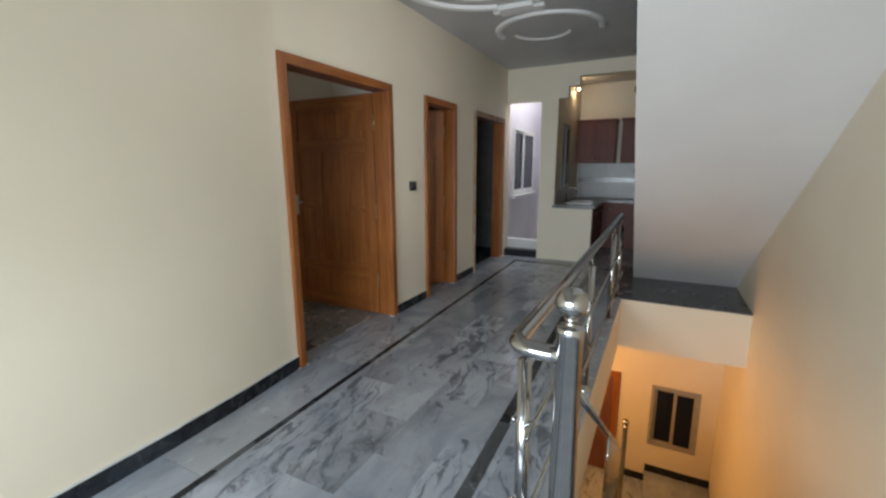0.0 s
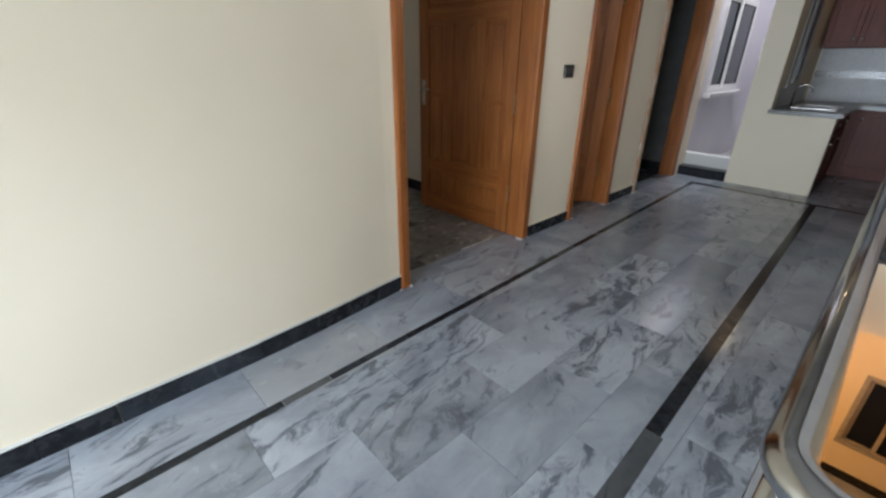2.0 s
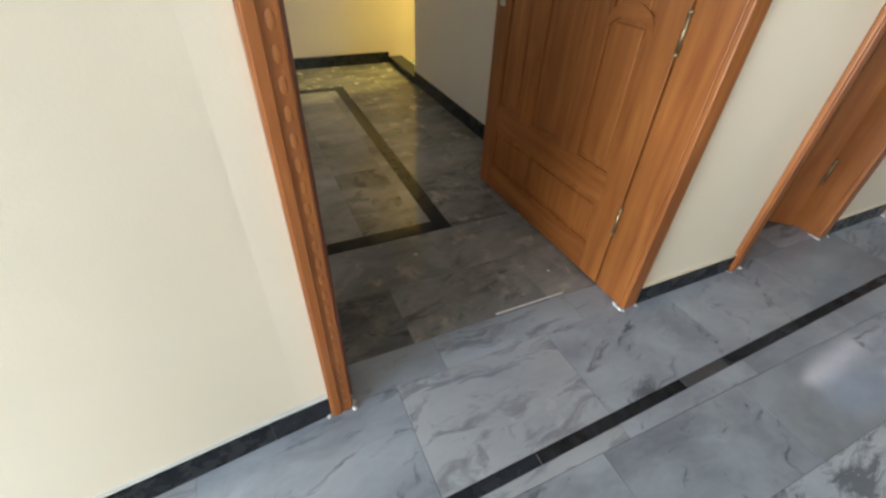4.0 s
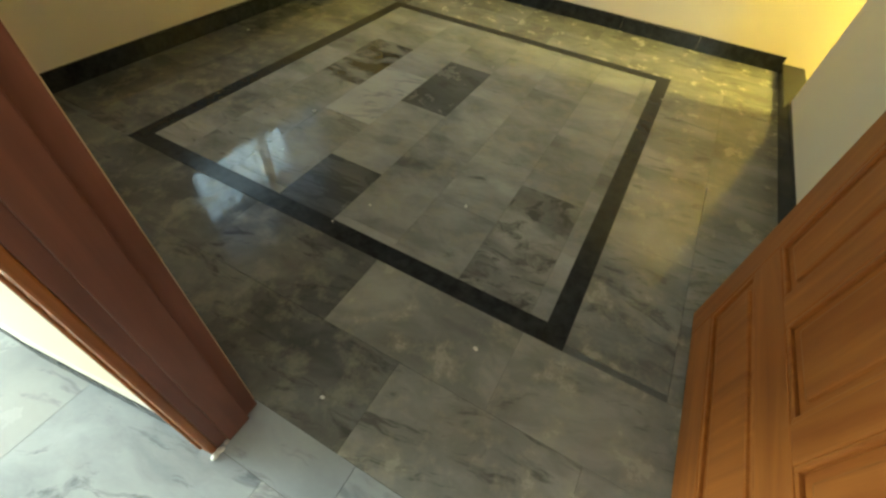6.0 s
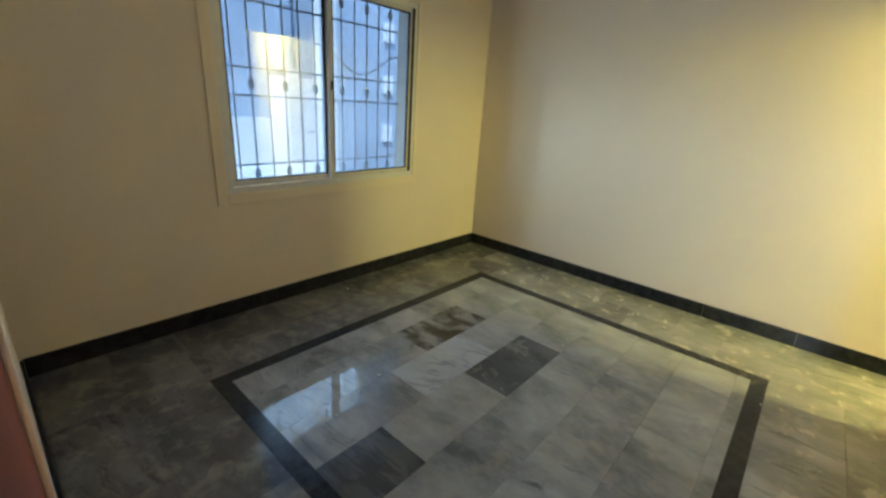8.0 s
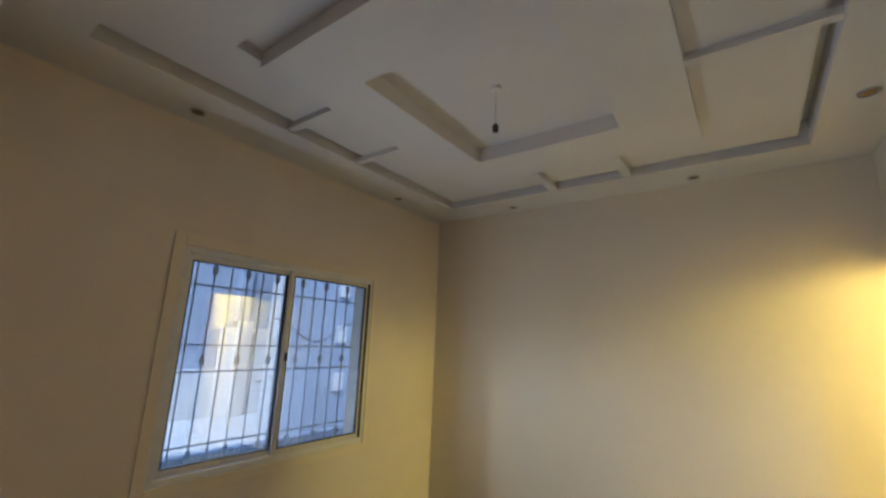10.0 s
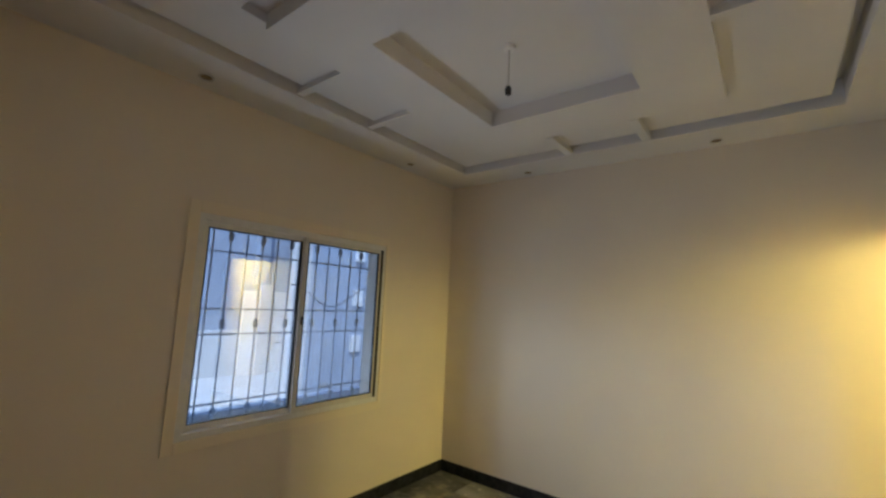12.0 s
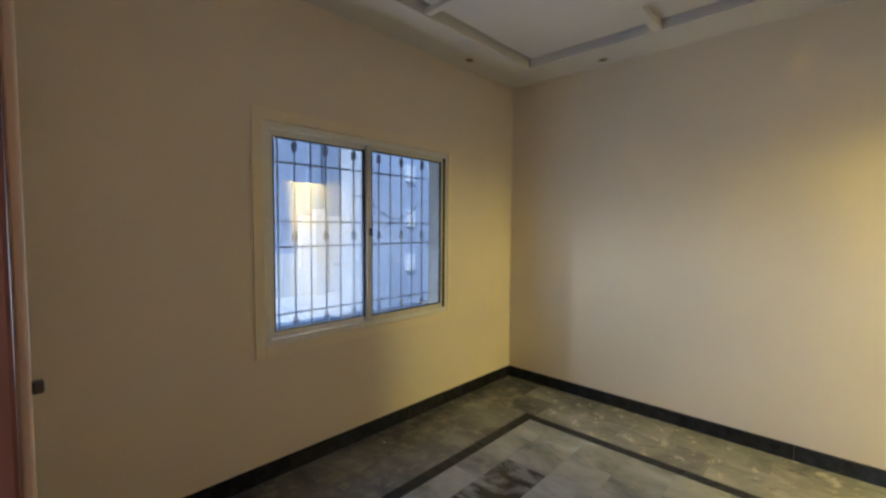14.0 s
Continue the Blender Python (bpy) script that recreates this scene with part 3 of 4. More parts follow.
strip("border_strip", [(BX1 - BW, BY0 + BW), (BX1, BY0 + BW), (BX1, BY1 - BW), (BX1 - BW, BY1 - BW)])
structure(part("recess_threshold", box((RX0, RY1 - 0.012, 0), (-3.06, RY1 + 0.13, 0.06)), BLACK), "black marble threshold", "threshold")
structure(part("recess_floor", box((RX0, RY1 + 0.13, -0.1), (-2.7, 3.2, 0.0)), MARBLE), "grey marble recess floor", "floor")


part("pale_joint", box((-0.166, 0.66, -0.005), (-0.158, 0.99, 0.0025), 0.001), WHITE_WALL, floor, "chalky white joint at the doorway")

# ---- baseboards ----
def baseboard(a, b, h=0.1, stone=None):
    """Black marble skirting in lengths of about 0.6 m; a and b are opposite corners of its foot."""
    root = structure(new("baseboard"), "black marble baseboard with paint smears" if stone else "black marble baseboard along the wall", "baseboard")
    dx, dy = b[0] - a[0], b[1] - a[1]
    along = 0 if abs(dx) > abs(dy) else 1
    n = max(1, round(abs((dx, dy)[along]) / 0.61))
    for i in range(n):
        p, q = list(a), list(b)
        p[along] = a[along] + (dx, dy)[along] * i / n + 0.0006
        q[along] = a[along] + (dx, dy)[along] * (i + 1) / n - 0.0006
        part("skirting_piece", box((*p, 0.0), (*q, h + random.uniform(-0.003, 0.003)), 0.002), stone or BLACK, root)
    part("paint_smear", box((*a, h + 0.003), (*b, h + 0.006)), CREAM if stone else BLACK, root)


T = 0.013
skirt = structure(new("baseboard"), "black marble baseboard in uneven lengths with paint smears", "baseboard")
y, k = D1[0] - 0.001, 0
while y > BACK_Y + 0.1:
    yb = max(BACK_Y, y - (0.17, 0.42, 0.3, 0.55, 0.24)[k % 5])
    a, b = flare(y), flare(yb)
    part("skirting_piece", prism(bmesh.new(), [(a, y - 0.001), (a + T, y - 0.001), (b + T, yb + 0.001), (b, yb + 0.001)], 0.0, 0.088 + random.uniform(-0.004, 0.004), "z"), (BLACK, SKIRTING, BLACK, MARBLE_BLACK, SKIRTING)[k % 5], skirt)
    part("paint_smear", prism(bmesh.new(), [(a, y), (a + random.uniform(0.006, 0.016), y), (b + random.uniform(0.006, 0.016), yb), (b, yb)], 0.0925, 0.1, "z"), WHITE_WALL, skirt)
    y, k = yb, k + 1
baseboard((0, D1[1]), (T, D2[0]), 0.088, SKIRTING)
baseboard((0, D2[1]), (T, D3[0]), 0.088, SKIRTING)
baseboard((RX0, RY0), (RX0 + T, RY1 - 0.013))
baseboard((RX0 + T, RY0), (RX1 - 0.016, RY0 + T))
baseboard((-3.06, RY1 - T), (RX1 - 0.016, RY1))
baseboard((RX1 - 0.003 - T, RY0 + T), (RX1 - 0.003, D1[0]))
baseboard((-3.5, 4.42 - T), (RX1, 4.42))


# ---- doors ----
def door(name, y0, y1, angle, width, label, with_leaf=True, hinge=(-0.135, 0.004), head=None):
    """Frame in the hall wall, casing on the hall side, panelled leaf hinged on the far jamb and swung into the room."""
    root = structure(new(name), label, "door")
    c = 0.065
    for s, (ya, yb) in (("l", (y0, y0 + c)), ("r", (y1 - c, y1))):
        bm = box((-0.141 if s == "l" else -0.148, ya, 0.004), (0.0, yb, DOOR_H), 0.003)
        if s == "l":
            slab(bm, (-0.1, yb, 0.004), (-0.03, yb + 0.012, DOOR_H - c), 0.003)
        part("jamb", bm, JAMB if s == "l" else WOOD, root, "reddish varnished door jamb" if s == "l" else "orange varnished hinge jamb")
        cas = box((0.0, ya, 0.004), (0.02, yb, DOOR_H), 0.005)
        if s == "l":
            slab(cas, (0.02, ya + 0.006, 0.004), (0.027, ya + 0.03, DOOR_H - 0.01), 0.003)
        part("casing", cas, head if head and s == "l" else WOOD, root)
        if s == "l":
            part("plaster_reveal", box((-0.149, ya - 0.01, 0.0), (-0.141, yb - 0.02, DOOR_H), 0.002), ROOM_PAINT, root, "cream plaster edge behind the jamb")
        if s == "l" and with_leaf:
            bead, z = bmesh.new(), 0.02
            while z < DOOR_H - 0.03:
                ball(bead, (0.0145, ya + 0.047, z), 0.013, 10, (0.6, 0.95, 2.0))
                z += 0.05
            part("carved_bead", bead, WOOD, root, "row of carved beads along the casing", True)
    part("head_jamb", boxes(((-0.148, y0 + c, DOOR_H - c), (0.0, y1 - c, DOOR_H)), bevel=0.003), JAMB, root, "reddish varnished head of the frame")
    part("head_casing", boxes(((0.0, y0 + c, DOOR_H - c), (0.02, y1 - c, DOOR_H)), ((0.02, y0 + c, DOOR_H - 0.035), (0.026, y1 - c, DOOR_H - 0.012)), bevel=0.003), head or WOOD_RAIL_Y, root)
    for yy in (y0 - 0.006, y0 + c + 0.004, y1 - c - 0.004, y1 + 0.006):
        bm = bmesh.new()
        for k in range(5):
            ball(bm, (0.022 - 0.01 * k + random.uniform(-0.006, 0.006), yy + random.uniform(-0.006, 0.006), 0.002), 0.006 + random.uniform(-0.002, 0.003), 8, (1.4, 1.0, 0.7))
        part("plaster_lump", bm, WHITE_WALL, root, "rough white filler at the foot", True)
    if not with_leaf:
        return root
    H, th = DOOR_H - c - 0.012, 0.04
    leaf = new("door_leaf")
    leaf.parent = root
    leaf["label"] = "open panelled wooden door leaf"
    leaf.matrix_world = pose(hinge[0], y1 - c - hinge[1], 0.008, 0, 0, angle)
    st = 0.105
    # local: x along the leaf from the hinge, y its thickness, z up
    part("stile", box((0, 0, 0), (st, th, H), 0.003), WOOD, leaf)
    part("stile", box((width - st, 0, 0), (width, th, H), 0.003), WOOD, leaf)
    rails = [(0.0, 0.13), (0.36, 0.47), (1.56, 1.66), (H - 0.11, H)]
    for z0, z1 in rails:
        part("rail", box((st, 0.001, z0), (width - st, th - 0.001, z1), 0.003), WOOD_LAID, leaf)
    n0, n1 = st + 0.2, width - st - 0.2
    for xa in (n0, n1 - 0.085):
        part("mullion", box((xa, 0.001, 0.47), (xa + 0.085, th - 0.001, 1.56), 0.003), WOOD, leaf)
    for xa, xb in ((st, n0), (n1, width - st)):
        arc = [(xa + (xb - xa) * q / 12, 0.955 + 0.055 * math.sin(math.pi * q / 12) ** 0.6) for q in range(13)]
        top = [(u, v + 0.045) for u, v in arc[::-1]]
        part("lock_rail", prism(bmesh.new(), arc + top, 0.0, th, "y"), WOOD_LAID, leaf)

    def panel(xa, xb, za, zb):
        bm = bmesh.new()
        slab(bm, (xa, 0.013, za), (xb, th - 0.013, zb))
        slab(bm, (xa + 0.035, 0.005, za + 0.035), (xb - 0.035, th - 0.005, zb - 0.035), 0.008)
        part("panel", bm, WOOD, leaf)
        mo = bmesh.new()
        w = 0.012
        for ya, yb in ((0.003, 0.014), (th - 0.014, th - 0.003)):
            slab(mo, (xa, ya, za), (xa + w, yb, zb), 0.003)
            slab(mo, (xb - w, ya, za), (xb, yb, zb), 0.003)
            slab(mo, (xa + w, ya, za), (xb - w, yb, za + w), 0.003)
            slab(mo, (xa + w, ya, zb - w), (xb - w, yb, zb), 0.003)
        part("panel_moulding", mo, WOOD, leaf)
    panel(st, width - st, 0.13, 0.36)
    panel(st, width - st, 1.66, H - 0.11)
    panel(n0 + 0.085, n1 - 0.085, 0.47, 1.56)
    for xa, xb in ((st, n0), (n1, width - st)):
        panel(xa, xb, 0.47, 1.02)
        panel(xa, xb, 1.0, 1.56)
    for z in (0.33, 1.0, 1.8):
        bm = rod(bmesh.new(), (-0.007, th + 0.003, z - 0.055), (-0.007, th + 0.003, z + 0.055), 0.0065, seg=12)
        slab(bm, (-0.004, 0.004, z - 0.05), (-0.0005, th, z + 0.05))
        ball(bm, (-0.007, th + 0.003, z + 0.058), 0.009, 10)
        ball(bm, (-0.007, th + 0.003, z - 0.058), 0.009, 10)
        part("hinge", bm, BRASS, leaf, "dull brass butt hinge", True)
    bm = bmesh.new()
    for s, yy in ((-1, 0.0), (1, th)):
        slab(bm, (width - 0.075, yy, 0.93), (width - 0.035, yy + s * 0.006, 1.13), 0.002)
        rod(bm, (width - 0.055, yy, 1.06), (width - 0.055, yy + s * 0.045, 1.06), 0.009)
        rod(bm, (width - 0.06, yy + s * 0.045, 1.06), (width - 0.17, yy + s * 0.045, 1.06), 0.009, 0.007)
    part("door_handle", bm, STEEL, leaf, "brushed steel lever handle")
    return root


d1 = door("door_1", *D1, -178.5, 1.03, "open panelled teak door in a reddish frame", hinge=(-0.156, -0.036))
part("strike_plate", boxes(((-0.156, D1[0] + 0.034, 1.451), (-0.149, D1[0] + 0.042, 1.461)), bevel=0.002), PLASTIC, d1, "small dark metal latch keeper")
door("door_2", *D2, -138.0, 0.6, "half-open narrow panelled teak door")
door("door_3", *D3, 0, 0, "empty teak door frame to an unlit room, its head smeared with plaster", False, head=SMEARED)


# ---- switches ----
def switch_plate(m, label):
    root = thing("light_switch", label, "switch")
    root.matrix_world = m
    part("plate", box((-0.006, -0.06, -0.045), (0.008, 0.06, 0.045), 0.004), PLASTIC, root)
    for i in range(4):
        part("rocker", box((0.008, -0.046 + i * 0.024, -0.02), (0.0125, -0.026 + i * 0.024, 0.02), 0.002), PLASTIC, root)
    return root


switch_plate(pose(0.006, 1.565, 1.23), "dark brown plastic switch plate on the hall wall")
switch_plate(pose(-1.85, RY1 - 0.006, 1.21, 0, 0, -90), "dark brown plastic switch plate on the bedroom wall")


# ---- windows ----
def pane_set(root, u0, u1, z0, z1, place, sash_w, frame_mat, glass, split, second=None):
    """A sliding pair: outer frame, two sashes on two tracks, panes with black gaskets. place(u, d, z) gives a world point, d into the room."""
    def bx(name, ua, ub, da, db, za, zb, m, bevel=0.002, parent=root, label=""):
        p, q = place(ua, da, za), place(ub, db, zb)
        return part(name, box(p, q, bevel), m, parent, label)
    f = 0.04
    bx("window_frame", u0, u0 + f, -0.06, 0.012, z0, z1, frame_mat)
    bx("window_frame", u1 - f, u1, -0.06, 0.012, z0, z1, frame_mat)
    bx("window_frame", u0 + f, u1 - f, -0.06, 0.012, z1 - f, z1, frame_mat)
    bx("window_frame", u0 + f, u1 - f, -0.06, 0.012, z0, z0 + f, frame_mat)
    for ua, ub, d, bar_mat in ((u0 + f, split + sash_w / 2, -0.05, frame_mat), (split - sash_w / 2, u1 - f, -0.018, second or frame_mat)):
        sash = new("sash")
        sash.parent = root
        za, zb = z0 + f, z1 - f
        for a, b, c, e in ((ua, ua + sash_w, za, zb), (ub - sash_w, ub, za, zb), (ua + sash_w, ub - sash_w, za, za + sash_w), (ua + sash_w, ub - sash_w, zb - sash_w, zb)):
            bx("sash_bar", a, b, d, d + 0.026, c, e, bar_mat, parent=sash)
        ia, ib, ja, jb = ua + sash_w, ub - sash_w, za + sash_w, zb - sash_w
        g = 0.008
        for a, b, c, e in ((ia, ia + g, ja, jb), (ib - g, ib, ja, jb), (ia + g, ib - g, ja, ja + g), (ia + g, ib - g, jb - g, jb)):
            bx("gasket", a, b, d + 0.008, d + 0.027, c, e, GASKET, 0.0, sash)
        pane = bx("pane", ia, ib, d + 0.012, d + 0.016, ja, jb, glass, 0.0, sash, "window glass")
        pane.visible_shadow = False


win = structure(new("window_1"), "white aluminium sliding window with blue-tinted glass", "window")
pane_set(win, 1.22, 2.83, 0.83, 2.2, lambda u, d, z: (-u, RY0 + d - 0.01, z), 0.036, ALU, GLASS, 2.0, ALU_MID)
bm = bmesh.new()
for a, b, c, e in ((-1.22, -1.155, 0.765, 2.275), (-2.865, -2.83, 0.765, 2.275), (-2.83, -1.22, 2.2, 2.275), (-2.83, -1.22, 0.765, 0.83)):
    slab(bm, (a, RY0, c), (b, RY0 + 0.012, e), 0.004)
part("plaster_surround", bm, CREAM, win, "raised pale plaster band")
# solid black strip stands in for the shade inside the sash track
part("track_gap_shade", box((-2.8, RY0 - 0.02, 0.872), (-2.774, RY0 + 0.004, 2.158)), GASKET, win, "black strip for the shade in the sash track gap")
part("weather_strip", box((-1.9655, RY0 - 0.045, 0.9), (-1.9615, RY0 - 0.022, 2.13)), GASKET, win, "black weather strip where the sashes meet")
part("latch", boxes(((-2.012, RY0 + 0.0, 1.5), (-1.996, RY0 + 0.014, 1.56)), bevel=0.002), PLASTIC, win, "small black sash latch")

w2 = structure(new("window_2"), "white sliding window with dark glass in the light shaft", "window")
pane_set(w2, 4.93, 6.15, 0.96, 2.06, lambda u, d, z: (-0.05 + d, u, z), 0.035, ALU, DARK_GLASS, 5.5)
part("window_sill", box((-0.05, 4.85, 0.89), (0.02, 6.2, 0.945), 0.004), WHITE_WALL, w2)
w3 = structure(new("window_3"), "grey aluminium sliding window with dark glass downstairs", "window")
pane_set(w3, 2.32, 2.90, -2.39, -1.50, lambda u, d, z: (u, 3.93 - d, z), 0.035, ALU_GREY, DARK_GLASS, 2.61)
w4 = structure(new("window_4"), "white kitchen window to the light shaft", "window")
pane_set(w4, 4.9, 5.5, 1.05, 2.1, lambda u, d, z: (0.75 + d, u, z), 0.035, ALU_GREY, DEEP_GLASS, 5.2)

# window grille
grille = thing("window_grille", "blue-grey painted iron grille with lozenge knots outside the window", "grille")
GY = RY0 - 0.17
xs = [-1.27 - 0.118 * i for i in range(13)]
for i, x in enumerate(xs):
    bm = rod(bmesh.new(), (x, GY, 0.8), (x, GY, 2.22), 0.006, seg=8)
    for z in ((2.1, 1.5, 0.92) if i % 2 == 0 else ()):
        ball(bm, (x, GY, z), 0.024, 12, (0.9, 0.6, 1.6))
    part("bar", bm, IRON, grille, "", True)
for z in (1.99, 1.60, 1.43, 0.98):
    part("crossbar", box((-2.8, GY - 0.01, z - 0.006), (-1.2, GY - 0.004, z + 0.006)), IRON, grille)
part("crossbar", sweep(bmesh.new(), [(-2.0 - 0.8 * k / 16, GY - 0.012, 1.72 + 0.085 * math.cos(k / 16 * 2 * math.pi)) for k in range(17)], 0.005, 8), IRON, grille)

# ---- stairs up: sloping slab over the well ----
SL = math.tan(radians(31.5))
Y0, XL = 3.82, 1.975


def soff_z(y):
    return (Y0 - y) * SL


stair = structure(new("stairs_up"), "flight of stairs seen from below, white painted soffit", "stairs")
ytop = Y0 - 3.35 / SL
bm = prism(bmesh.new(), [(Y0, 0.0), (Y0 + 0.28, 0.0), (ytop + 0.28, 3.35), (ytop, 3.35)], XL, WELL_X1, "x")
for v in bm.verts:
    if v.co.x < XL + 0.01:
        v.co.x += 0.016 * (Y0 - v.co.y)
part("soffit", bm, SOFFIT, stair)
for i in range(18):
    yy = Y0 + 0.28 - i * 0.172 / SL
    part("tread", box((XL - 0.012 + 0.016 * (Y0 - yy), yy - 0.172 / SL - 0.02, soff_z(yy - 0.28) + 0.16), (WELL_X1, yy + 0.01, soff_z(yy - 0.28) + 0.19)), BLACK, stair)

# ---- stairs down ----
down = structure(new("stairs_down"), "marble flight leading down beside the hall", "stairs")
N = 17
rise, going = -LOW_Z / N, 0.245
for i in range(N - 1):
    y = WELL_Y0 + i * going
    z = -rise * (i + 1)
    part("step", boxes(((1.95, y, z - 0.2), (WELL_X1, y + going, z - 0.03))), CREAM, down, "cream riser block")
    part("tread", box((1.945, y - 0.01, z - 0.03), (WELL_X1, y + going + 0.02, z), 0.004), MARBLE, down)
baseline = structure(part("lower_baseboard", box((2.0, 3.915, LOW_Z), (3.1, 3.93, LOW_Z + 0.1)), BLACK), "black marble baseboard downstairs", "baseboard")
structure(part("lower_landing", box((2.32, 3.2, LOW_Z), (3.1, 3.93, LOW_Z + 0.17), 0.004), MARBLE), "marble step block at the lower window", "step")
structure(part("lower_landing_baseboard", box((2.32, 3.912, LOW_Z + 0.17), (3.1, 3.93, LOW_Z + 0.27)), BLACK), "black marble baseboard over the step", "baseboard")
ldoor = structure(new("door_4"), "orange-lit wooden door frame downstairs", "door")
part("casing", box((1.84, 3.9, LOW_Z), (1.92, 3.93, LOW_Z + 1.57), 0.004), WOOD, ldoor)
part("casing", box((0.9, 3.9, LOW_Z), (0.98, 3.93, LOW_Z + 1.57), 0.004), WOOD, ldoor)
part("head_casing", box((0.98, 3.9, LOW_Z + 1.49), (1.84, 3.93, LOW_Z + 1.57), 0.004), WOOD_LAID, ldoor)
part("door_leaf", box((0.98, 3.905, LOW_Z), (1.84, 3.925, LOW_Z + 1.49), 0.004), JAMB, ldoor, "closed dark wooden leaf")

# ---- railing round the stairwell ----
rail = thing("stair_railing", "polished steel railing with ball-topped newel beside the stairwell", "railing")
NX, NY = 2.02, -0.95
bm = lathe(bmesh.new(), (NX, NY, 0), [(0.0, 0.0), (0.06, 0.0), (0.06, 0.012), (0.04, 0.02), (0.036, 0.03), (0.036, 0.965), (0.0375, 0.967), (0.0375, 0.986), (0.036, 0.988), (0.0355, 0.9885), (0.018, 0.99), (0.0175, 0.9905), (0.014, 0.996), (0.014, 1.004), (0.018, 1.008), (0.018, 1.013), (0.0, 1.015)], 32)
part("newel_post", bm, CHROME, rail, "thick polished steel newel", True)
part("ball_finial", ball(bmesh.new(), (NX, NY, 1.055), 0.043, 32), CHROME, rail, "polished steel ball", True)
HR = 0.026
pts = [(NX, NY, 0.9), (NX - 0.07, NY + 0.002, 0.9)]
for k in range(9):
    a = k / 8 * math.pi / 2
    pts.append((RAIL_X + 0.06 - 0.06 * math.sin(a), NY + 0.005 + 0.06 - 0.06 * math.cos(a), 0.9))
pts += [(RAIL_X, -0.6, 0.9), (RAIL_X, 2.76, 0.9)]
part("handrail", sweep(bmesh.new(), pts, HR, 20), CHROME, rail, "polished steel handrail", True)
PX = RAIL_X + 0.01
posts = [-0.84, 0.58, 1.95, 2.68]
for y in posts:
    bm = rod(bmesh.new(), (PX, y, 0.0), (PX, y, 0.815), 0.0215, seg=20)
    lathe(bm, (PX, y, 0.003), [(0.045, 0.0), (0.045, 0.006), (0.036, 0.016), (0.025, 0.024), (0.0215, 0.03)], 20)
    rod(bm, (PX, y, 0.81), (RAIL_X + 0.01, y, 0.885), 0.006, seg=10)
    part("post", bm, CHROME, rail, "steel post on a domed flange", True)
for z in (0.6, 0.3):
    part("infill_bar", sweep(bmesh.new(), [(PX + 0.034, -0.93, z), (PX + 0.034, 2.76, z)], 0.0075, 10), CHROME, rail, "", True)
    for x, y in ((PX, q) for q in posts):
        bm = rod(bmesh.new(), (x - 0.032, y, z), (x + 0.048, y, z), 0.006, seg=8)
        ball(bm, (x + 0.034, y, z), 0.0125, 12)
        ball(bm, (x - 0.03, y, z), 0.01, 12)
        part("bar_clamp", bm, CHROME, rail, "", True)

rail2 = thing("lower_railing", "steel and wood handrail going down with the lower flight", "railing")
sl2 = rise / going
p = [(NX, NY + 0.05, 0.80), (NX, 3.05, 0.83 - sl2 * 4.0)]
part("handrail", sweep(bmesh.new(), [p[0], p[1]], 0.017, 16), CHROME, rail2, "", True)
for i in range(11, 26):
    y = NY + 0.05 + i * 0.155
    z1 = 0.84 - sl2 * (y - p[0][1])
    part("baluster", rod(bmesh.new(), (NX + 0.005, y, z1 - 0.88), (NX + 0.005, y, z1 - 0.02), 0.014, seg=12), CHROME, rail2, "", True)
part("newel_post", lathe(bmesh.new(), (NX + 0.04, 3.12, LOW_Z), [(0.0, 0.0), (0.05, 0), (0.05, 0.012), (0.028, 0.02), (0.028, 1.24), (0.034, 1.245), (0.032, 1.262), (0.014, 1.275), (0.0, 1.276)], 20), CHROME, rail2, "", True)
part("ball_finial", ball(bmesh.new(), (NX + 0.04, 3.12, LOW_Z + 1.31), 0.04, 20), CHROME, rail2, "", True)


# ---- hall ceiling moulding ----
def ring(bm, cx, cy, r0, r1, z0, z1, a0=0.0, a1=360.0, n=72):
    prof = [(r0, z1), (r0 + 0.01, z0 + 0.006), ((r0 + r1) / 2, z0), (r1 - 0.01, z0 + 0.006), (r1, z1)]
    prev = None
    for i in range(n + 1):
        a = radians(a0 + (a1 - a0) * i / n)
        cur = [bm.verts.new((cx + r * math.cos(a), cy + r * math.sin(a), z)) for r, z in prof]
        if prev:
            for k in range(len(prof) - 1):
                bm.faces.new((prev[k], cur[k], cur[k + 1], prev[k + 1]))
        prev = cur
    return bm


RC = (0.86, 1.22)
SC = (1.0, 2.78)
ros = thing("ceiling_rosette", "white plaster rings and bars moulded on the hall ceiling", "ceiling moulding")
part("ring", ring(bmesh.new(), *RC, 0.66, 0.74, HALL_CEIL_Z - 0.035, HALL_CEIL_Z, 100, 430), PLASTER, ros)
part("ring", ring(bmesh.new(), *RC, 0.48, 0.53, HALL_CEIL_Z - 0.02, HALL_CEIL_Z), PLASTER, ros)
part("ring", ring(bmesh.new(), *SC, 0.5, 0.57, HALL_CEIL_Z - 0.03, HALL_CEIL_Z, 175, 375), PLASTER, ros)
part("ring", ring(bmesh.new(), SC[0] - 0.08, SC[1], 0.29, 0.34, HALL_CEIL_Z - 0.02, HALL_CEIL_Z, 20, 180), PLASTER, ros)
for k, (y, w) in enumerate(((1.93, 0.16), (2.02, 0.24), (2.11, 0.2))):
    part("bar", box((0.9 - w, y - 0.03, HALL_CEIL_Z - 0.045 + 0.01 * k), (0.9 + w, y + 0.03, HALL_CEIL_Z), 0.008), PLASTER, ros)


